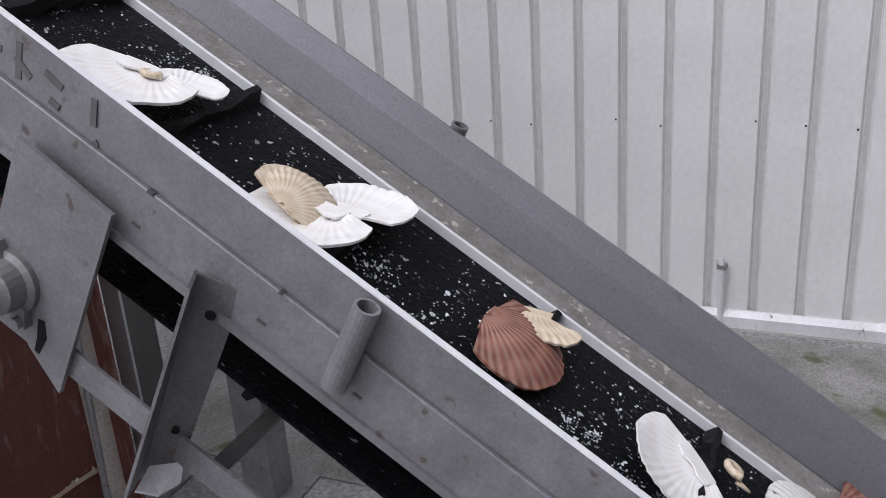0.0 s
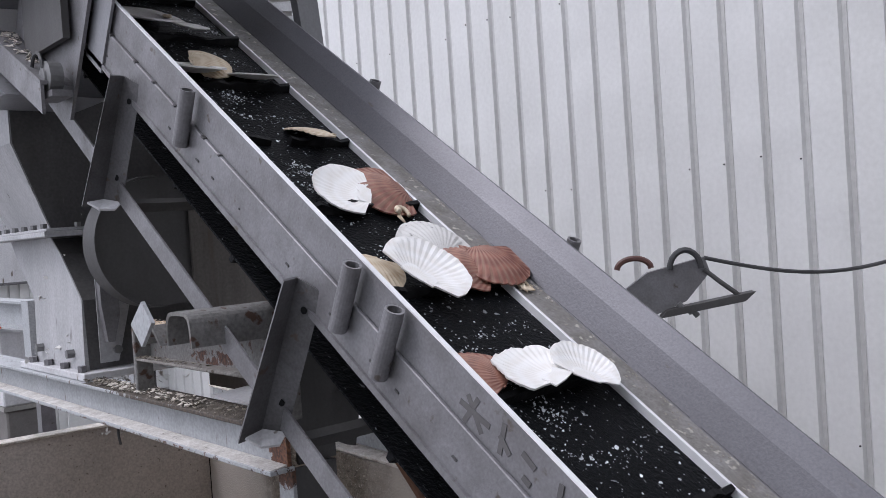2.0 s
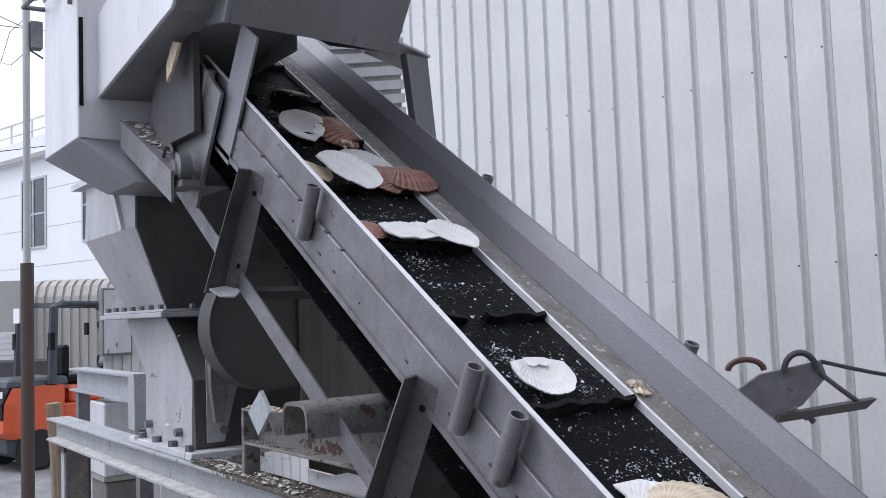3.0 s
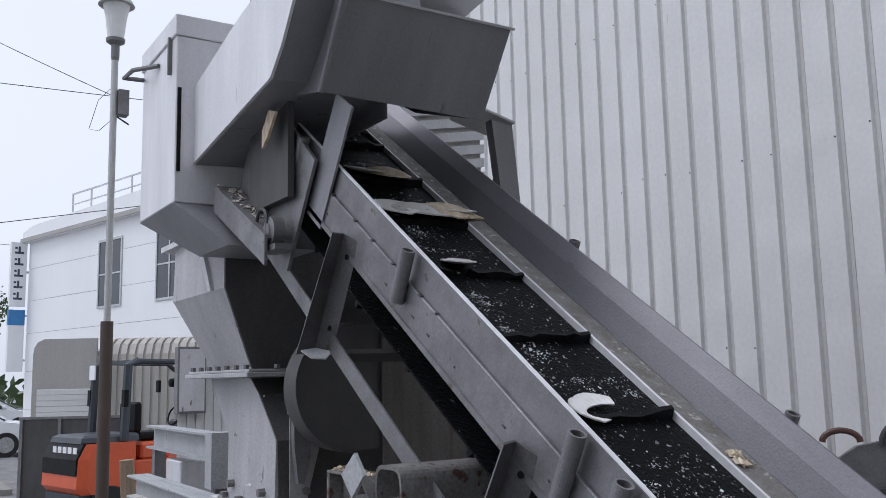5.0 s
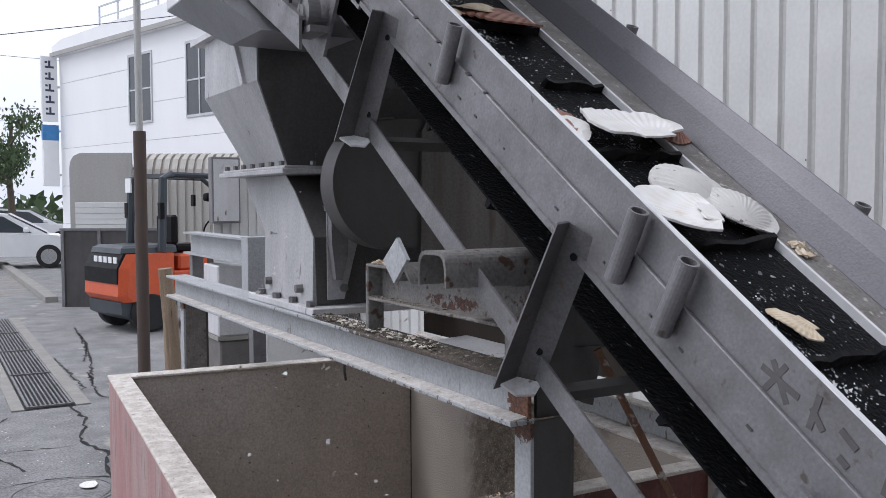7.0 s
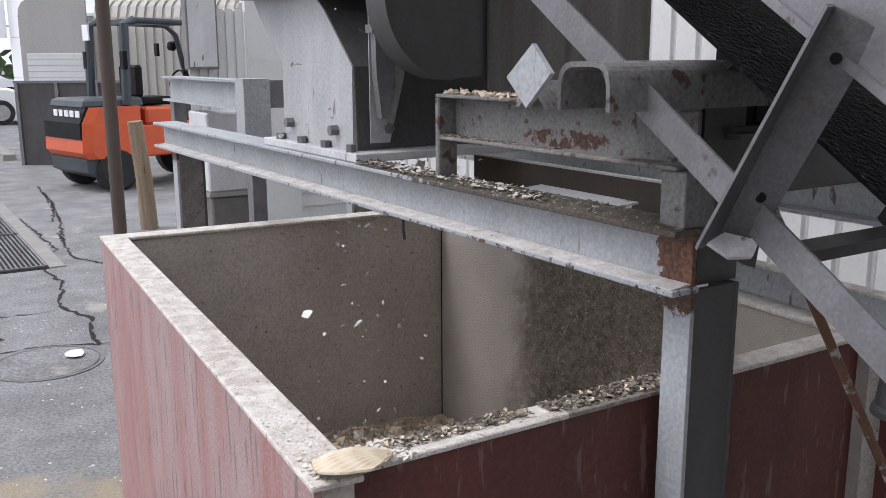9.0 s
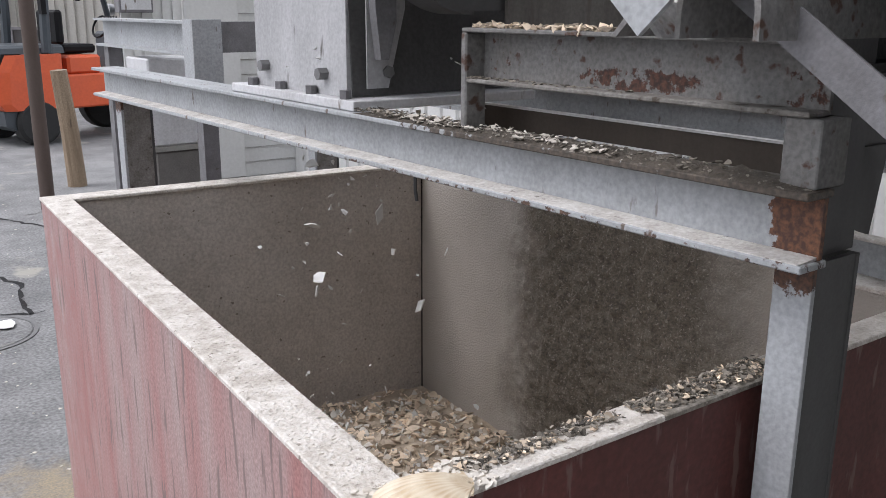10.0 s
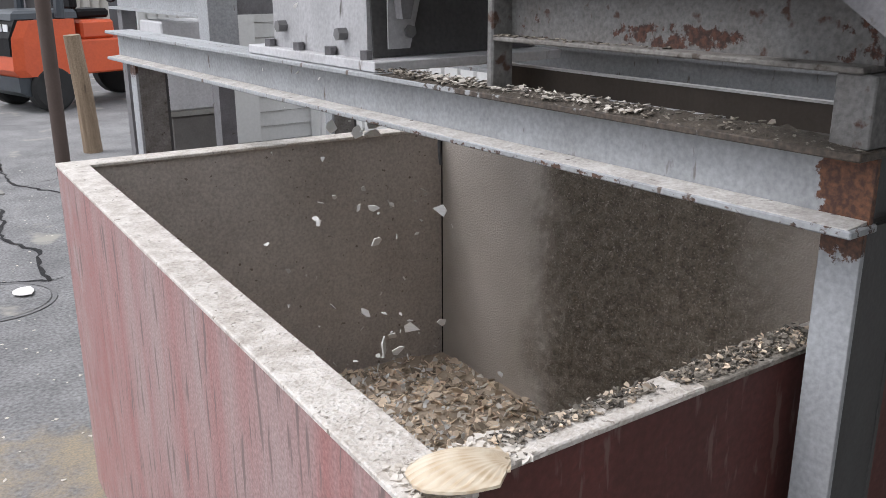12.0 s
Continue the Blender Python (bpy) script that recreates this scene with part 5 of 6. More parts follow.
# ---- scallop shells ----
def scallop(seed, radius=0.060, ribs=22, dome=0.017, ragged=0.0, relief=0.0016, span=(-78, 78), inner=0.06, squash=1.0):
    """A fan shell with ribs, ears and thickness; hinge towards -y, dome up. A smaller span or a larger inner leaves a broken piece."""
    rng = random.Random(seed)
    nt, nr = ribs * 2, 9
    bm = bmesh.new()
    a0, a1 = math.radians(span[0]), math.radians(span[1])
    ph = [rng.uniform(0, 6.28) for _ in range(4)]
    chips = [(rng.randrange(nt), rng.uniform(0.5, 1.0)) for _ in range(3)]
    edge = []
    for i in range(nt + 1):
        w = 0.5 + 0.25 * math.sin(i * 0.32 + ph[0]) + 0.15 * math.sin(i * 0.75 + ph[1]) + 0.10 * math.sin(i * 1.7 + ph[2])
        chip = max(0.0, *(k * (1 - abs(i - c) / 2.5) for c, k in chips))
        edge.append(1 - ragged * w - ragged * 0.5 * chip)
    layers = []
    for lift in (0.0, -0.0032):
        rows = []
        for i in range(nt + 1):
            a = a0 + (a1 - a0) * i / nt
            row = []
            for j in range(nr + 1):
                k = inner + (1 - inner) * j / nr
                rad = 2 * radius * math.cos(a * 0.66) * k * (1 - (1 - edge[i]) * max(0.0, j / nr - 0.4) / 0.6)
                x, y = rad * math.sin(a) * 0.98, (rad * math.cos(a) - radius) * squash
                z = dome * (1 - ((x / radius) ** 2 + (y / radius) ** 2) * 0.92) + relief * k ** 2 * (1 if i % 2 else -1)
                row.append(bm.verts.new((x, y, max(0.0, z) + lift + 0.0034)))
            rows.append(row)
        layers.append(rows)
    for g, flip in ((layers[0], False), (layers[1], True)):
        for i in range(nt):
            for j in range(nr):
                q = (g[i][j], g[i + 1][j], g[i + 1][j + 1], g[i][j + 1])
                bm.faces.new(q[::-1] if flip else q)
    top, bot = layers
    for i in range(nt):
        bm.faces.new((top[i][nr], top[i + 1][nr], bot[i + 1][nr], bot[i][nr]))
        bm.faces.new((bot[i][0], bot[i + 1][0], top[i + 1][0], top[i][0]))
    for i in (0, nt):
        for j in range(nr):
            bm.faces.new((top[i][j], top[i][j + 1], bot[i][j + 1], bot[i][j]))
    if inner < 0.1:
        for sgn in (-1, 1):
            pr(bm, [(0.0, -radius * 0.99), (sgn * radius * 0.50, -radius * 0.96), (sgn * radius * 0.47, -radius * 0.58), (sgn * radius * 0.25, -radius * 0.50), (0.0, -radius * 0.60)], "z", 0.001, 0.0035)
    return bm


def curl():
    """A curled brown worm tube."""
    pts = [(0.045 * math.cos(a) * (1 - a / 9), 0.055 * math.sin(a) * (1 - a / 12), 0.012 + 0.006 * a) for a in (0.35 * k for k in range(13))]
    return tb(tube(pts, 0.011, 8, 0.017), [(-0.01, -0.03, 0.01), (0.015, -0.055, 0.006), (0.03, -0.075, 0.004)], 0.012, 7, 0.005)


MESHES = {}
for key, bm, up, material in (
        ("white", scallop(1, 0.060, 22, 0.0095, 0.05, 0.0008), False, SHELL_WHITE),
        ("dish", scallop(7, 0.060, 22, 0.013, 0.04, 0.0008), False, SHELL_SCAR),
        ("grey", scallop(2, 0.060, 22, 0.014, 0.03, 0.0009), True, SHELL_GREY),
        ("red", scallop(3, 0.060, 18, 0.016, 0.04, 0.0016), True, SHELL_RED),
        ("tan", scallop(4, 0.060, 22, 0.016, 0.04, 0.0013), True, SHELL_TAN),
        ("tan2", scallop(9, 0.060, 18, 0.010, 0.10, 0.0010, squash=0.6), True, SHELL_TAN),
        ("broken", scallop(6, 0.060, 22, 0.009, 0.13, 0.0008, squash=0.9), False, SHELL_WHITE),
        ("crescent", scallop(8, 0.060, 16, 0.014, 0.06, 0.0006, (-70, 62), 0.62), False, SHELL_WHITE),
        ("curl", curl(), True, SHELL_TAN)):
    if not up:
        for v in bm.verts:
            v.co.z = 0.018 - v.co.z
    bmesh.ops.recalc_face_normals(bm, faces=bm.faces)
    me = bpy.data.meshes.new("scallop_" + key)
    bm.to_mesh(me)
    bm.free()
    me.materials.append(material)
    for f in me.polygons:
        f.use_smooth = key == "curl"
    MESHES[key] = me
SAY = {"white": "white scallop shell lying hollow side up", "dish": "deep white scallop shell with a brown stained middle", "grey": "pale grey ribbed scallop shell", "red": "red-brown ribbed scallop shell",
       "tan": "tan ribbed scallop shell", "tan2": "narrow broken tan scallop shell", "broken": "broken white scallop shell with a ragged edge", "crescent": "white crescent broken from a scallop rim", "curl": "curled brown worm tube from a shell"}


def shell(key, m, say="", size=1.0):
    ob = new("scallop_shell", MESHES[key])
    ob.matrix_world = m
    ob.scale = (size, size, size)
    return tagged(ob, say or SAY[key], "shell", "scallop shells")


rim_shell = shell("tan", pose(0.452, 1.390, 1.056, -8, 12, 52), "pale tan scallop shell lying on the bin rim corner")
shell("white", pose(0.75, 5.46, 0.004, 0, 0, 80), "white broken shell lying on the asphalt", size=0.9)

# shells that ride the belt: kind, place up the slope at the start, across, lift, turn, tip towards the slope foot, half width
RIDERS = [
    ("white", -0.358, 0.287, 0.012, 95, 12, 0.0977), ("white", -0.416, 0.422, 0.02, -80, 14, 0.0576), ("curl", -0.376, 0.354, 0.032, 20, 10, 0.026),
    ("dish", -0.766, 0.269, 0.012, 80, 20, 0.0945), ("white", -0.818, 0.449, 0.02, -100, 24, 0.0808), ("tan", -0.727, 0.346, 0.026, -95, -5, 0.0672),
    ("tan2", -1.172, 0.441, 0.02, 95, 22, 0.0831), ("red", -1.191, 0.385, 0.022, 180, -5, 0.0876), ("white", -1.508, 0.346, 0.02, 60, -7, 0.0838),
    ("curl", -1.622, 0.473, 0.016, -40, 0, 0.0291), ("grey", -1.764, 0.476, 0.022, -20, -5, 0.0836), ("red", -1.878, 0.488, 0.024, 60, -3, 0.0737),
    ("white", -1.9, 0.348, 0.04, -60, -6, 0.087), ("red", -1.906, 0.573, 0.034, 185, -4, 0.082), ("tan", -1.866, 0.205, 0.022, 160, -3, 0.0733),
    ("red", -2.218, 0.242, 0.012, 40, 12, 0.0744), ("broken", -2.259, 0.357, 0.022, 20, 10, 0.0868), ("white", -2.294, 0.489, 0.04, -40, -3, 0.0644),
    ("white", -2.945, 0.348, 0.02, 175, -5, 0.066), ("white", -3.354, 0.354, 0.008, -90, 18, 0.0776), ("tan", -3.367, 0.424, 0.02, -85, 18, 0.0936),
    ("tan", -3.658, 0.558, 0.012, 0, 10, 0.0867), ("white", -3.703, 0.301, 0.012, 60, 12, 0.0883), ("tan", -3.68, 0.507, 0.024, -60, 12, 0.0842),
    ("grey", -3.667, 0.406, 0.01, 90, 18, 0.0993), ("white", -3.68, 0.548, 0.016, 20, 18, 0.0672), ("broken", -4.079, 0.349, 0.012, 60, 22, 0.062),
    ("crescent", -4.838, 0.326, 0.01, 40, 10, 0.0695), ("dish", -5.513, 0.299, 0.012, 95, 12, 0.0854), ("broken", -5.532, 0.405, 0.032, -60, -3, 0.0648),
    ("tan2", -5.875, 0.293, 0.012, 80, 12, 0.0423), ("tan", -5.876, 0.387, 0.028, -70, 18, 0.06), ("red", -5.899, 0.438, 0.008, 90, 20, 0.1174),
    ("red", -6.522, 0.281, 0.012, 60, 10, 0.0643), ("broken", -6.584, 0.453, 0.02, 10, 10, 0.1222), ("red", -6.578, 0.603, 0.024, 120, -3, 0.0556),
    ("white", -6.6, 0.272, 0.018, 50, -3, 0.0523), ("grey", -6.844, 0.455, 0.022, 20, -3, 0.0882), ("dish", -6.96, 0.324, 0.022, 60, 12, 0.1014),
    ("grey", -6.944, 0.547, 0.028, -40, -3, 0.0745), ("tan2", -7.316, 0.361, 0.012, 90, 12, 0.0542), ("broken", -7.681, 0.342, 0.024, 40, -3, 0.0785),
    ("broken", -7.681, 0.489, 0.03, -40, -3, 0.0769), ("tan", -7.988, 0.331, 0.012, 30, 12, 0.0508),
]


def belt_run(t):
    """How far the belt has run; it still picks up speed at the start."""
    return BELT_V * t - 0.115 * math.exp(-t / 1.3)


def rider_pose(s, across, lift, turn, tip):
    return Matrix.Translation(CONV @ Vector((across, s, TOP_H + lift))) @ pose(0, 0, 0, TILT - tip, 0, 0) @ pose(0, 0, 0, 0, 0, turn)


riders = [(shell(k, Matrix(), "", 0.855 * half / 0.060), s0, across, lift, turn, tip) for k, s0, across, lift, turn, tip, half in RIDERS]
LOOSE = 7  # the red shell that slides back down to the next cleat

# crushed pieces that drop from the crusher into the bin
rng = random.Random(77)
DROP_MESH = []
for v in range(10):
    big = 0.009 + 0.0026 * v
    bm = flakes(bmesh.new(), 1, lambda r: (0, 0, 0), (big, big * 1.3), random.Random(90 + v), 0.7)
    me = bpy.data.meshes.new("shell_chip")
    bmesh.ops.recalc_face_normals(bm, faces=bm.faces)
    bm.to_mesh(me)
    bm.free()
    me.materials.append(SHELL_WHITE if v % 3 else SHELL_GREY)
    DROP_MESH.append(me)
drops = []
for i in range(300):
    ob = new("shell_chip", DROP_MESH[min(9, int(10 * rng.random() ** 1.05))])
    tagged(ob, "small pale chip of crushed shell dropping into the bin", "shell chip", "crushed shell chips")
    start = 0.3 + 5.2 * i / 8 if i < 8 else 5.7 + 1.9 * (i - 8) / 52 if i < 60 else 7.6 + 2.0 * (i - 60) / 50 if i < 110 else 9.6 + 2.4 * (i - 110) / 190
    drops.append((ob, start + rng.uniform(-0.05, 0.05), rng.uniform(1.14, 1.44), rng.uniform(2.56, 2.84), rng.uniform(0, 360), rng.uniform(-0.75, 0.15), rng.uniform(-0.55, 0.30)))
for i in range(120):
    bm = flakes(bmesh.new(), 9, lambda r: (r.gauss(0, 0.09), r.gauss(0, 0.09), r.gauss(0, 0.13)), (0.004, 0.015), random.Random(300 + i), 0.9)
    ob = part("crushed_shell_spray", bm, SHELL_GREY, label="loose spray of tiny shell crumbs dropping into the bin", kind="stuff")
    drops.append((ob, 5.8 + 6.1 * i / 120 + rng.uniform(-0.05, 0.05), rng.uniform(1.16, 1.30), rng.uniform(2.66, 2.76), rng.uniform(0, 360), rng.uniform(-0.75, 0.05), rng.uniform(-0.5, 0.2)))

# ---- yard: lamp post, timber post, forklift, shed, car, buildings ----
lamp = thing("street_lamp", pose(1.672, 8.259, 0), "slim grey street lamp on a brown sleeve base", "street lamp")
part("sleeve", tube([(0, 0, 0), (0, 0, 2.374)], 0.056, 40), POLE_RUST, lamp, "thick brown rusted lower sleeve")
part("pole", tube([(0, 0, 2.37), (0, 0, 4.95)], 0.032, 14), POLE_GREY, lamp)
part("collar", lathe([(0.03, 4.86), (0.04, 4.9), (0.04, 5.02), (0.085, 5.05), (0.09, 5.08)], 20), CAST, lamp)
part("shade", lathe([(0.075, 5.08), (0.10, 5.30), (0.125, 5.42)], 20), LAMP_GLASS, lamp, "frosted tapered lantern glass")
part("cap", lathe([(0.17, 5.42), (0.15, 5.46), (0.05, 5.52), (0.001, 5.53)], 20), POLE_GREY, lamp)
part("switch_box", box((0.03, -0.06, 4.33), (0.13, 0.05, 4.58), bevel=0.004), STEEL, lamp)
part("box_cable", tube([(0.0, 0, 4.62), (-0.10, 0.2, 4.52), (-0.16, 0.3, 4.25), (-0.10, 0.15, 4.20), (0.0, 0, 4.30)], 0.003, 6), CABLE, lamp)
part("bracket", tube([(0.03, 0, 4.32), (0.14, -0.02, 4.25)], 0.008, 6), CABLE, lamp)
wires = thing("overhead_wires", Matrix(), "thin dark overhead service wires", "wire")
for p0, p1, r, sag in (((1.66, 8.26, 4.52), (-1.6, 13.5, 8.1), 0.004, 0.15), ((-6.0, 14.0, 6.10), (6.0, 14.0, 6.38), 0.006, 0.0), ((-6.0, 14.0, 2.75), (6.0, 14.0, 5.15), 0.006, 0.05), ((-6.0, 20.0, 5.1), (4.4, 30.0, 6.1), 0.007, 0.1), ((-6.0, 20.0, 3.7), (3.2, 30.0, 4.6), 0.007, 0.1), ((-6.0, 20.0, 3.35), (3.2, 30.0, 4.25), 0.007, 0.1)):
    p0, p1 = Vector(p0), Vector(p1)
    part("wire", tube([p0.lerp(p1, k / 12) - Vector((0, 0, sag * math.sin(math.pi * k / 12))) for k in range(13)], r, 6), CABLE, wires)
tpost = thing("timber_post", pose(2.15, 9.15, 0, 2, -4, 0), "leaning weathered round timber post", "post")
part("post", tube([(0, 0, 0), (0.01, 0, 0.5), (0, 0.01, 1.05)], 0.085, 12, 0.072), TIMBER, tpost)

fork = thing("forklift", pose(2.00, 12.38, 0, 0, 0, 14), "orange forklift truck with dark overhead guard, parked", "forklift")
part("counterweight", loft(bmesh.new(), [[Vector((x, y, z)) for x, y in ((x0, -0.52), (x0 + 0.12, -0.56), (0.75, -0.56), (0.75, 0.56), (x0 + 0.12, 0.56), (x0, 0.52))] for x0, z in ((0.05, 0.42), (-0.02, 0.50), (0.0, 0.86), (0.10, 1.05))]), ORANGE, fork, "rounded orange counterweight")
part("lower_weight", loft(bmesh.new(), [[Vector((x, y, z)) for x, y in ((x0, -0.50), (0.8, -0.54), (0.8, 0.54), (x0, 0.50))] for x0, z in ((0.22, 0.16), (0.04, 0.25), (0.03, 0.419))]), FORK_DARK, fork)
part("bonnet", loft(bmesh.new(), [[Vector((x, y, z)) for x, y in ((0.05 + d, -0.46 + d), (0.85, -0.46 + d), (0.85, 0.46 - d), (0.05 + d, 0.46 - d))] for d, z in ((0, 1.051), (0.02, 1.12), (0.08, 1.15))]), FORK_DARK, fork, "dark bonnet")
part("grille", loft(bmesh.new(), [[Vector((x, y, z)) for x, y in ((x0 + 0.10, -0.545), (x0 - 0.025, -0.505), (x0 - 0.025, 0.50), (x0 + 0.10, 0.54), (x0 + 0.2, 0.5), (x0 + 0.2, -0.5))] for x0, z in ((0.0, 0.66), (0.0, 0.86), (0.095, 1.062))]), RUBBER_PLAIN, fork, "black rear grille wrapped round the corners")
letters = bmesh.new()
for k in range(5):
    bx(letters, (-0.003, -0.46 + k * 0.15, 0.93), (0.0085, -0.36 + k * 0.15, 1.01))
part("badge_bars", letters, CAR_WHITE, fork, "pale badge bars")
part("body", bx(box((0.751, -0.54, 0.40), (1.75, 0.54, 0.80), bevel=0.02), (0.86, -0.50, 0.801), (1.30, 0.50, 1.02), bevel=0.03), ORANGE, fork)
part("seat", bx(box((0.95, -0.24, 1.03), (1.40, 0.24, 1.14), bevel=0.03), (0.90, -0.24, 1.141), (1.0, 0.24, 1.55), bevel=0.03), RUBBER_PLAIN, fork)
for sgn in (-1, 1):
    part("guard_post", tube([(0.62, sgn * 0.48, 1.06), (0.66, sgn * 0.47, 2.05), (0.80, sgn * 0.46, 2.10)], 0.060, 8), FORK_DARK, fork)
    part("guard_post", tube([(0.80, sgn * 0.46, 2.10), (1.75, sgn * 0.46, 2.08), (1.92, sgn * 0.47, 1.95), (2.12, sgn * 0.50, 1.10), (2.10, sgn * 0.50, 0.80)], 0.038, 8), FORK_DARK, fork)
    part("lamp", lathe([(0.001, 0), (0.075, 0.01), (0.08, 0.09)], 16, Matrix.Translation((2.10, sgn * 0.62, 1.55)) @ pose(0, 0, 0, 0, 90, 0)), SILVER, fork)
    for x, r in ((0.42, 0.27), (1.85, 0.34)):
        wheel = part("wheel", lathe([(0.10, -0.09), (r - 0.04, -0.10), (r, -0.07), (r, 0.07), (r - 0.04, 0.10), (0.10, 0.09)], 24, Matrix.Translation((x, sgn * 0.47, r)) @ pose(0, 0, 0, 90, 0, 0)), TYRE, fork, "black rubber tyre")
        part("rim", lathe([(0.001, -0.085), (0.15, -0.092), (0.15, 0.092), (0.001, 0.085)], 16, Matrix.Translation((x, sgn * 0.47, r)) @ pose(0, 0, 0, 90, 0, 0)), CAR_WHITE, wheel)
    part("mast_rail", box((2.18, sgn * 0.38 - 0.05, 0.12), (2.30, sgn * 0.38 + 0.05, 2.0)), FORK_DARK, fork)
    part("fork_tine", box((2.36, sgn * 0.25 - 0.05, 0.08), (3.35, sgn * 0.25 + 0.05, 0.12)), CAST, fork)
    part("rear_light", box((0.58, sgn * 0.50 - 0.04, 1.50), (0.64, sgn * 0.50 + 0.04, 1.72)), RUBBER_PLAIN, fork)
for sgn in (-1, 1):
    part("headlight", lathe([(0.001, 0), (0.06, 0.01), (0.07, 0.08), (0.03, 0.12)], 14, Matrix.Translation((1.86, sgn * 0.58, 1.80)) @ pose(0, 0, 0, 0, 90, 0)), RUBBER_PLAIN, fork)
    part("mirror", box((1.70, sgn * 0.66 - 0.05, 1.66), (1.74, sgn * 0.66 + 0.05, 1.84), bevel=0.01), RUBBER_PLAIN, fork)
for k in range(4):
    part("lever", tube([(1.72, -0.30 + 0.06 * k, 1.27), (1.66, -0.32 + 0.06 * k, 1.47)], 0.012, 6), RUBBER_PLAIN, fork)
    part("hose", tube([(2.26, -0.2 + 0.1 * k, 2.0), (2.12, -0.22 + 0.1 * k, 1.75), (2.16, -0.18 + 0.1 * k, 1.45), (2.02, -0.2 + 0.1 * k, 1.2)], 0.022, 6), RUBBER_PLAIN, fork)
for zz in (0.45, 1.2, 1.96):
    part("mast_tie", box((2.19, -0.33, zz), (2.25, 0.33, zz + 0.07)), FORK_DARK, fork)
part("roof_bars", bx(bx(box((0.80, -0.42, 2.06), (0.86, 0.42, 2.12)), (1.2, -0.42, 2.06), (1.26, 0.42, 2.12)), (1.6, -0.42, 2.06), (1.66, 0.42, 2.12)), FORK_DARK, fork)
part("plate", box((0.56, 0.30, 1.86), (0.58, 0.46, 2.06)), CAR_WHITE, fork, "pale data plate")
part("carriage", box((2.30, -0.48, 0.35), (2.36, 0.48, 0.80)), FORK_DARK, fork)
part("cylinder", tube([(2.24, 0, 0.2), (2.24, 0, 1.9)], 0.05, 10), CAST, fork)
part("steering_wheel", tube([(1.62 + 0.05 * math.sin(a), 0.16 * math.cos(a), 1.34 + 0.13 * math.sin(a)) for a in (2 * math.pi * k / 16 for k in range(17))], 0.014, 6), RUBBER_PLAIN, fork)
part("dash", box((1.70, -0.30, 0.801), (1.95, 0.30, 1.28), bevel=0.03), FORK_DARK, fork)
part("hose_bundle", tube([(2.2, 0.1, 1.9), (2.05, 0.12, 1.6), (2.12, 0.05, 1.3), (2.0, 0.1, 1.1)], 0.03, 8), RUBBER_PLAIN, fork)

screen = thing("steel_screen", pose(1.93, 15.71, 0, 0, 0, -33), "low grey steel screen wall", "screen")
part("sheet", box((0, 0, 0), (1.9, 0.04, 1.26)), STEEL_DARK, screen)
part("rail", box((-0.02, -0.02, 1.261), (1.92, 0.06, 1.30)), STEEL, screen)
for xx in (0.0, 0.62, 1.24):
    part("stiffener", box((xx, -0.03, 0), (xx + 0.05, -0.001, 1.26)), STEEL, screen)

shed = thing("rounded_shed", pose(2.40, 18.1, 0, 0, 0, -31), "grey round-topped shed with a pale roller shutter and ribbed side", "shed")
part("front", prism([(0, 0), (1.18, 0), (1.18, 2.66), (0.2, 2.66), (0.08, 2.60), (0.02, 2.50), (0, 2.36)], "y", 0, 0.08), GREY_SHED, shed)
for k in range(16):
    part("shutter_slat", prism([(-0.012, 0.05 + k * 0.105), (-0.001, 0.045 + k * 0.105), (-0.001, 0.148 + k * 0.105), (-0.012, 0.14 + k * 0.105)], "x", 0.10, 1.10), CLADDING, shed)
prof = [(0.30, 0.0), (0.30, 2.10), (0.34, 2.36), (0.46, 2.56), (0.66, 2.66), (1.0, 2.70), (1.0, 0.0)]
for k in range(16):
    x0 = 1.20 + k * 0.16
    part("rib", prism(prof, "x", x0, x0 + 0.105), BARREL, shed, "ribbed grey-brown barrel sheet")
    part("sheet", prism([(p + 0.03 if p < 0.9 else p, min(q, 2.665) - (0.035 if q > 0.1 else 0)) for p, q in prof], "x", x0 + 0.1055, x0 + 0.1595), BARREL, shed)
part("rear", box((0.0, 0.081, 0), (1.19, 1.6, 2.34)), GREY_SHED, shed)

car = thing("parked_car", pose(1.62, 26.4, 0, 0, 0, -8), "white hatchback car parked across the yard", "car")
part("body", loft(bmesh.new(), [[Vector((x, y, z)) for x, z in ((-2.1, 0.35), (2.1, 0.30), (2.2, 0.62), (1.55, 0.86), (-1.9, 0.98), (-2.2, 0.7))] for y in (-0.85, 0.85)]), CAR_WHITE, car)
part("cabin", loft(bmesh.new(), [[Vector((x, y, z)) for x, z in ((-2.0, 0.95), (1.35, 0.87), (0.35, 1.42), (-0.7, 1.50), (-1.7, 1.32))] for y in (-0.72, 0.72)]), CAR_WHITE, car)
part("side_window", prism([(-1.55, 0.99), (0.95, 0.93), (0.28, 1.36), (-0.7, 1.43), (-1.4, 1.28)], "y", -0.735, -0.722), GLASS_DARK, car)
part("windscreen", loft(bmesh.new(), [[Vector((1.30, y, 0.915)), Vector((0.38, y, 1.425)), Vector((0.39, y, 1.44)), Vector((1.32, y, 0.93))] for y in (-0.62, 0.62)]), GLASS_DARK, car)
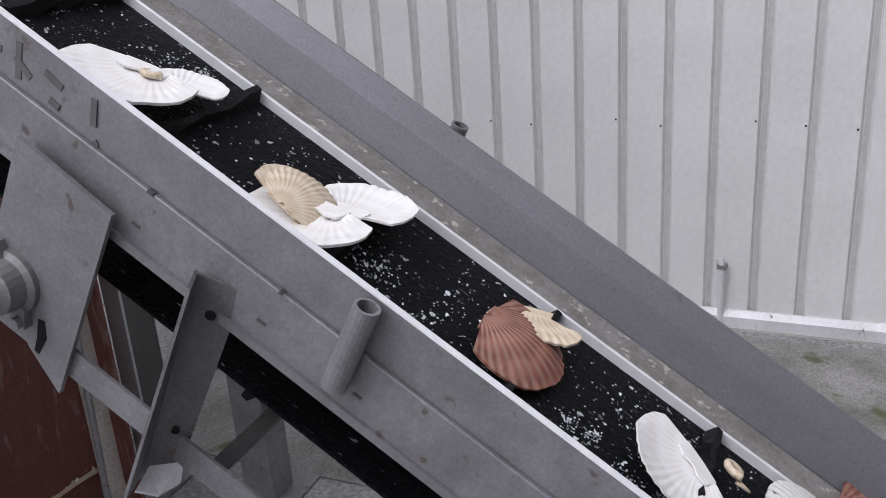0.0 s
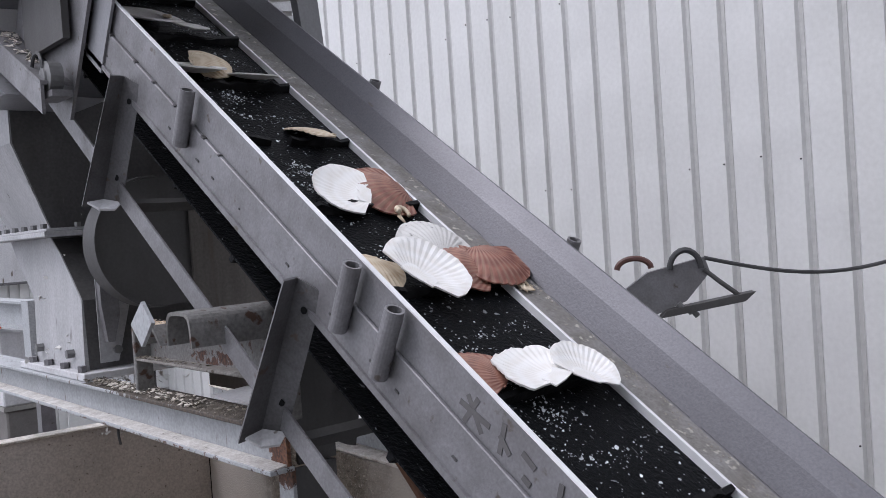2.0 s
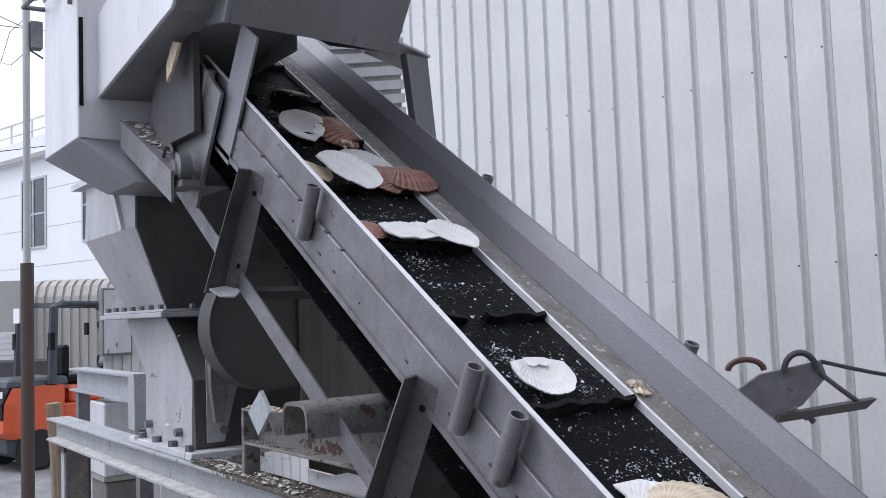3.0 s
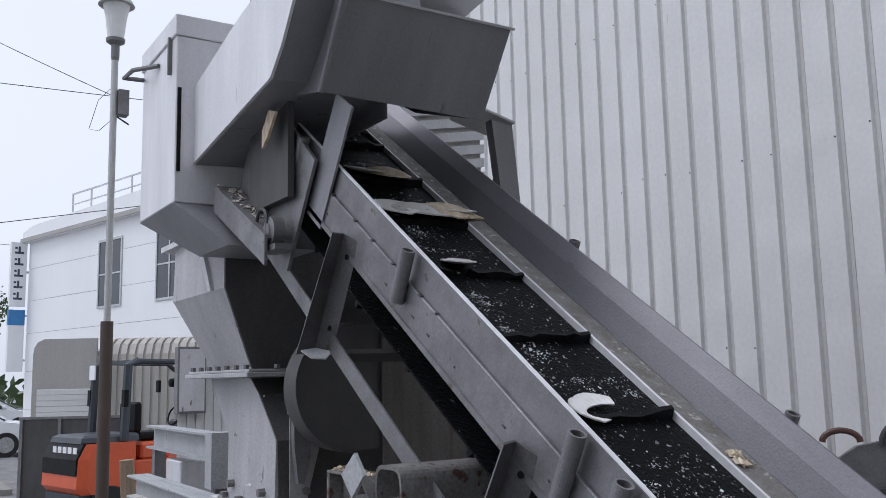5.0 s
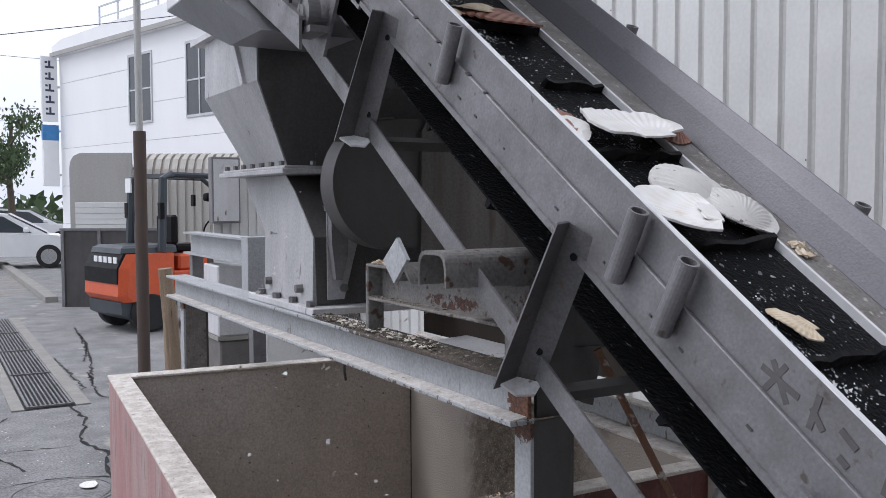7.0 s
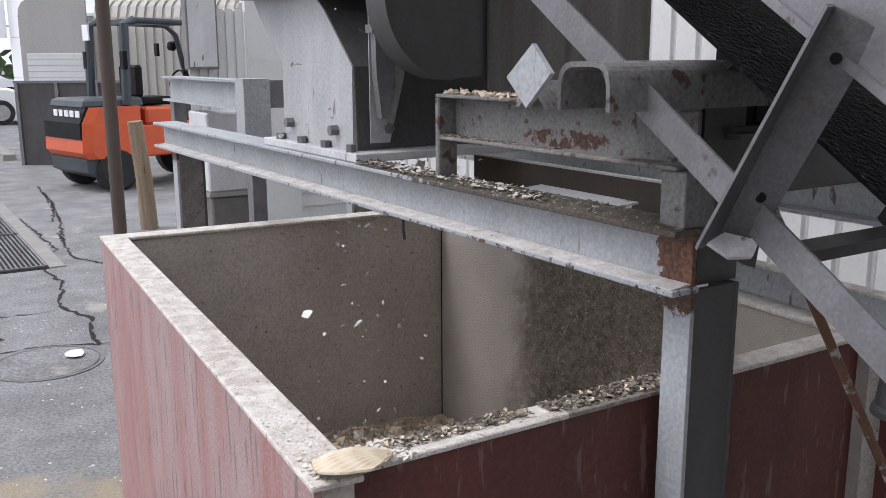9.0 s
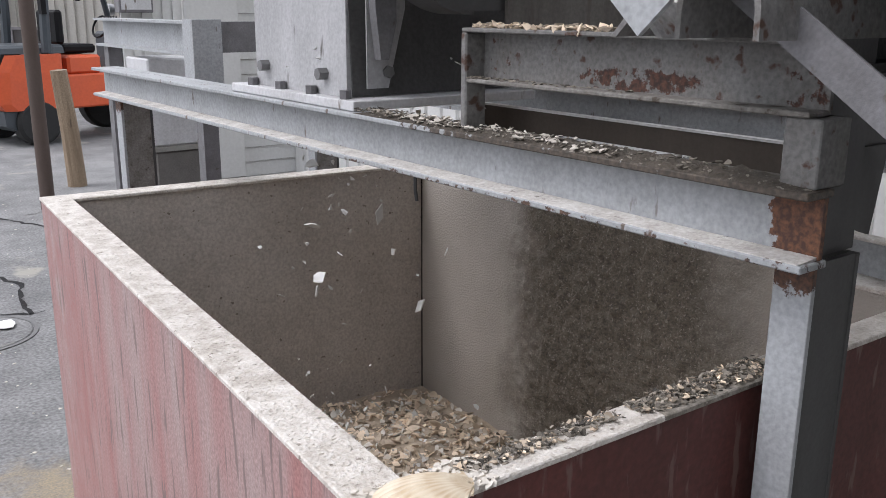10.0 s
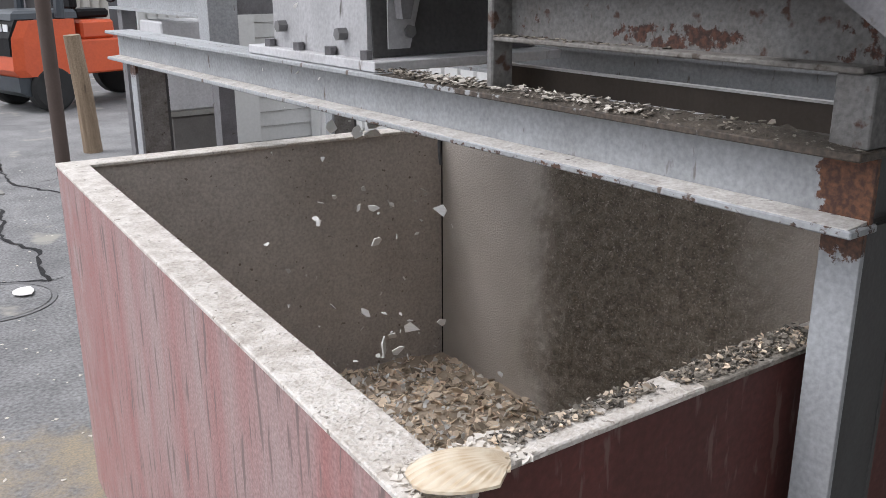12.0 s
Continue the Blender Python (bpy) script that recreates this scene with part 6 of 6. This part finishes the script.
for x in (-1.35, 1.35):
    wh = part("wheel", lathe([(0.15, -0.1), (0.31, -0.1), (0.31, 0.1), (0.15, 0.1)], 24, Matrix.Translation((x, -0.78, 0.31)) @ pose(0, 0, 0, 90, 0, 0)), TYRE, car)
    part("rim", lathe([(0.001, 0.105), (0.2, 0.108), (0.2, 0.09)], 16, Matrix.Translation((x, -0.78, 0.31)) @ pose(0, 0, 0, 90, 0, 0)), SILVER, wh)
    part("wheel", lathe([(0.15, -0.1), (0.31, -0.1), (0.31, 0.1), (0.15, 0.1)], 24, Matrix.Translation((x, 0.72, 0.31)) @ pose(0, 0, 0, 90, 0, 0)), TYRE, car)
part("headlight", box((1.75, -0.82, 0.62), (2.12, -0.5, 0.76), bevel=0.03), SILVER, car)
part("mirror", box((0.75, -0.98, 0.95), (0.90, -0.80, 1.08), bevel=0.03), CAR_WHITE, car)
copy_thing(car, pose(3.2, 38, 0, 0, 0, 4))

house = thing("white_building", Matrix(), "white two-storey building with aluminium windows", "building")
HL = 16.0
# local x runs along the facade, local y into the house
house.matrix_world = Matrix.Translation((3.62, 28.6, 0)) @ pose(0, 0, 0, 0, 0, -74.4)
for z0, z1 in ((0.0, 1.1), (1.1, 2.2), (2.2, 3.3), (3.3, 4.25), (4.25, 5.2), (5.2, 6.0)):
    part("wall_band", box((0, 0.0, z0 + 0.012), (HL, 6.0, z1)), WHITE_WALL, house)
part("band_joint", box((0.02, 0.02, 0.0), (HL - 0.02, 5.9, 6.0)), GREY_SHED, house)
part("roof", prism([(0 - 0.15, 6.001), (HL + 0.2, 6.001), (HL + 0.2, 6.75), (0.5, 6.45), (-0.15, 6.3)], "y", -0.15, 6.1), WHITE_WALL, house)
part("roof_trim", box((-0.2, -0.2, 6.0), (HL, -0.151, 6.12)), GREY_SHED, house)
rail = part("roof_rail", bx(box((2.2, 0.2, 7.15), (HL, 0.24, 7.19)), (2.2, 0.2, 6.85), (HL, 0.24, 6.88)), FRAME_ALU, house)
for k in range(12):
    part("rail_post", box((2.2 + k * 1.1, 0.2, 6.4), (2.24 + k * 1.1, 0.24, 7.15)), FRAME_ALU, rail)
for wx, wz in ((4.3, 3.75), (7.2, 3.75), (10.2, 3.75), (13.2, 3.75), (4.3, 0.9), (7.2, 0.9), (10.2, 0.9)):
    w = part("window", bx(bx(bx(bx(box((wx, -0.03, wz), (wx + 1.25, 0.0, wz + 0.06)), (wx, -0.03, wz + 1.75), (wx + 1.25, 0.0, wz + 1.81)), (wx, -0.03, wz + 0.06), (wx + 0.06, 0.0, wz + 1.75)), (wx + 1.19, -0.03, wz + 0.06), (wx + 1.25, 0.0, wz + 1.75)), (wx + 0.6, -0.03, wz + 0.06), (wx + 0.65, 0.0, wz + 1.75)), FRAME_ALU, house)
    part("transom", box((wx + 0.06, -0.026, wz + 0.86), (wx + 1.19, -0.004, wz + 0.90)), FRAME_ALU, w)
    for a0 in (0.061, 0.651):
        part("pane", box((wx + a0, -0.012, wz + 0.061), (wx + a0 + 0.538, -0.002, wz + 1.749)), GLASS_DARK, w)
sign = thing("hanging_sign", Matrix.Translation((3.62, 28.6, 0)) @ pose(0, 0, 0, 0, 0, -74.4), "tall white and blue sign boards on the building corner", "sign")
sb = part("board", box((-0.16, -0.50, 4.1), (-0.06, -0.04, 6.0)), CAR_WHITE, sign, "white board with dark strokes")
ink = bmesh.new()
for k in range(5):
    bx(ink, (-0.052, -0.40, 4.3 + k * 0.34), (-0.059, -0.14, 4.36 + k * 0.34))
    bx(ink, (-0.052, -0.30, 4.36 + k * 0.34), (-0.059, -0.24, 4.52 + k * 0.34))
    bx(ink, (-0.052, -0.40, 4.44 + k * 0.34), (-0.059, -0.33, 4.50 + k * 0.34))
part("strokes", ink, INK, sb)
s2 = part("board", box((-0.16, -0.50, 2.2), (-0.06, -0.04, 4.0)), CAR_WHITE, sign, "white board with blue head")
part("blue_head", box((-0.165, -0.505, 3.55), (-0.055, -0.035, 4.005)), BLUE, s2)
for k in range(3):
    part("bracket", box((-0.14, -0.039, 2.5 + k * 1.3), (-0.08, 0.3, 2.56 + k * 1.3)), FRAME_ALU, sign)

# small white outbuilding, cabinet and lapped siding behind the crusher
annex = thing("white_annex", pose(2.0, 7.2, 0), "white ribbed annex wall with lapped siding", "wall", kind="structure")
for k in range(6):
    part("rib_panel", bx(box((0.04 + k * 0.075, 0.0, 0.32), (0.095 + k * 0.075, 0.03, 2.0)), (0.04 + k * 0.075, 0.015, 0.33), (0.115 + k * 0.075, 0.031, 1.99)), CLADDING, annex)
part("plain_panel", box((0.50, 0.0, 0.30), (0.92, 0.05, 2.25)), CLADDING, annex)
part("plinth", box((0.05, -0.03, 0.0), (0.92, 0.06, 0.295)), CONCRETE, annex)
for k in range(19):
    part("lap_board", prism([(0.10, 0.05 + k * 0.115), (0.085, 0.05 + k * 0.115), (0.10, 0.16 + k * 0.115)], "x", 0.93, 1.56), CLADDING, annex)
part("lap_core", box((0.93, 0.101, 0.0), (1.56, 0.2, 2.4)), GREY_SHED, annex)
cabinet = thing("electric_cabinet", pose(1.98, 7.1, 1.55), "small grey electric cabinet on the annex wall", "cabinet")
part("case", box((0.02, 0.0, 0.0), (0.26, 0.098, 0.55), bevel=0.005), STEEL, cabinet)
part("door", box((0.035, -0.006, 0.02), (0.245, -0.0005, 0.53)), STEEL_PALE, cabinet)
block = thing("utility_box", pose(1.43, 5.0, 0), "pale steel box on a dark concrete block", "box")
part("base", box((0.01, 0.0, 0.0), (0.25, 0.30, 0.90), bevel=0.01), mat("dark_block_concrete", (0.17, 0.16, 0.15), 0.9, 0, dark=(0.09, 0.085, 0.08), scale=7, fine=110, bump=0.5), block, "dark weathered concrete block")
part("lid", box((-0.005, -0.012, 0.9005), (0.265, 0.312, 0.925)), CONCRETE, block)
part("body", box((0.0, -0.004, 0.9255), (0.26, 0.30, 1.35), bevel=0.008), STEEL_PALE, block, "pale painted box")
planter = thing("dark_box", pose(2.2, 6.75, 0), "dark low box standing at the annex foot", "box")
part("box", box((0, 0, 0), (0.42, 0.25, 0.24), bevel=0.006), RUBBER_PLAIN, planter)
part("lid", box((-0.015, -0.015, 0.241), (0.435, 0.265, 0.27), bevel=0.004), CONCRETE, planter)

# tree by the building and the far line of scrub
tree = thing("tree", pose(2.6, 33.5, 0), "green broadleaf tree beside the building", "tree")
tk = bmesh.new()
tb(tk, [(0, 0, 0), (0.05, 0, 1.4), (0.0, 0.1, 2.6), (0.1, 0, 4.4)], 0.16, 8, 0.05)
rng = random.Random(55)
tips = []
for k in range(12):
    a, z = rng.uniform(0, 6.28), rng.uniform(1.6, 3.9)
    e = Vector((math.cos(a) * rng.uniform(0.6, 1.5), math.sin(a) * rng.uniform(0.6, 1.5), z + rng.uniform(0.2, 0.9)))
    tb(tk, [(0.03, 0, z), (e.x * 0.5, e.y * 0.5, z + 0.25), e], 0.05, 6, 0.012)
    tips += [e, e * 0.75 + Vector((0, 0, z * 0.28))]
part("trunk", tk, BARK, tree)
lf = bmesh.new()
for e in tips:
    for k in range(110):
        p = e + Vector((rng.gauss(0, 0.30), rng.gauss(0, 0.30), rng.gauss(0, 0.24)))
        r = Euler((rng.uniform(0, 6), rng.uniform(0, 6), rng.uniform(0, 6))).to_matrix()
        s = rng.uniform(0.05, 0.11)
        vs = [lf.verts.new(p + r @ Vector(q)) for q in ((-s, 0, 0), (0, s * 0.5, 0.01), (s, 0, 0), (0, -s * 0.5, 0.01))]
        lf.faces.new(vs)
part("crown", lf, LEAF, tree, kind="stuff")
scrub = bmesh.new()
for k in range(900):
    x, y = rng.uniform(-25, 14), rng.uniform(75, 90)
    z = rng.random() ** 1.5 * 2.4
    s = rng.uniform(0.3, 0.9)
    r = Euler((rng.uniform(0, 6), rng.uniform(0, 6), rng.uniform(0, 6))).to_matrix()
    scrub.faces.new([scrub.verts.new(Vector((x, y, z)) + r @ Vector(q)) for q in ((-s, 0, 0), (0, s * 0.6, 0.1), (s, 0, 0), (0, -s * 0.6, 0))])
sc = part("far_scrub", scrub, LEAF, label="far dark line of scrub and hedge", kind="stuff")
tagged(sc, category="scrub")
kerb = part("kerb", box((1.75, 16.5, 0.0), (1.95, 28.0, 0.10)), CONCRETE, label="pale concrete kerb edging along the yard", kind="structure")
tagged(kerb, category="kerb")


# ---- what moves ----
def motions():
    for i, ob in enumerate(belt):
        walk(ob, [(t / 10, on_belt(0.02 - BELT_V * 5.5 - TAIL + i * LINK + belt_run(t / 10))) for t in range(121)])
    for i, (ob, s0, across, lift, turn, tip) in enumerate(riders):
        heap_at = Vector((0.95 + 0.14 * (i % 5) + 0.06 * math.sin(i * 2.3), -1.10 - 0.14 * (i // 5) + 0.06 * math.cos(i * 3.1), 0.004))
        rest = Vector((1.15 + 0.06 * (i % 4), 2.80 + 0.03 * (i // 4 % 5), 2.00 + 0.03 * (i // 20)))
        rows = []
        for k in range(49):
            t = k / 4
            s = s0 + belt_run(t)
            a, w = across, turn
            if i == LOOSE:
                q = min(1.0, t / 1.1)
                s, a, w = s - 0.32 * q, across + 0.09 * q, turn - 95 * min(1.0, t / 0.7)
            if s < -2.35:
                m = Matrix.Translation(heap_at) @ pose(0, 0, 0, 0, 0, w)
            elif s > 2.33:
                m = Matrix.Translation(rest) @ pose(0, 0, 0, -tip, 0, w)
            else:
                m = rider_pose(s, a, lift, w, tip)
            rows.append((t, m))
        walk(ob, rows)
    for ob, start, x, y, turn, vx, vy in drops:
        z0, z1 = 1.50, 0.22 + 0.03 * (turn % 7) / 7
        fall = math.sqrt(2 * (z0 - z1) / 9.81)
        rows = [(0.0, pose(x, y, z0, 0, 0, turn))]
        steps = 6
        for k in range(steps + 1):
            q = fall * k / steps
            rows.append((start + q, pose(x + vx * q, y + vy * q, z0 - 4.905 * q * q, 40 * k * (len(ob.data.polygons) < 12), 15 * k * (len(ob.data.polygons) < 12), turn)))
        rows = [r for r in rows if r[0] <= 12.0]
        last = rows[-1][1]
        rows.append((12.0, last) if rows[-1][0] < 12.0 - 0.034 else (12.04, last))
        walk(ob, rows)


motions()
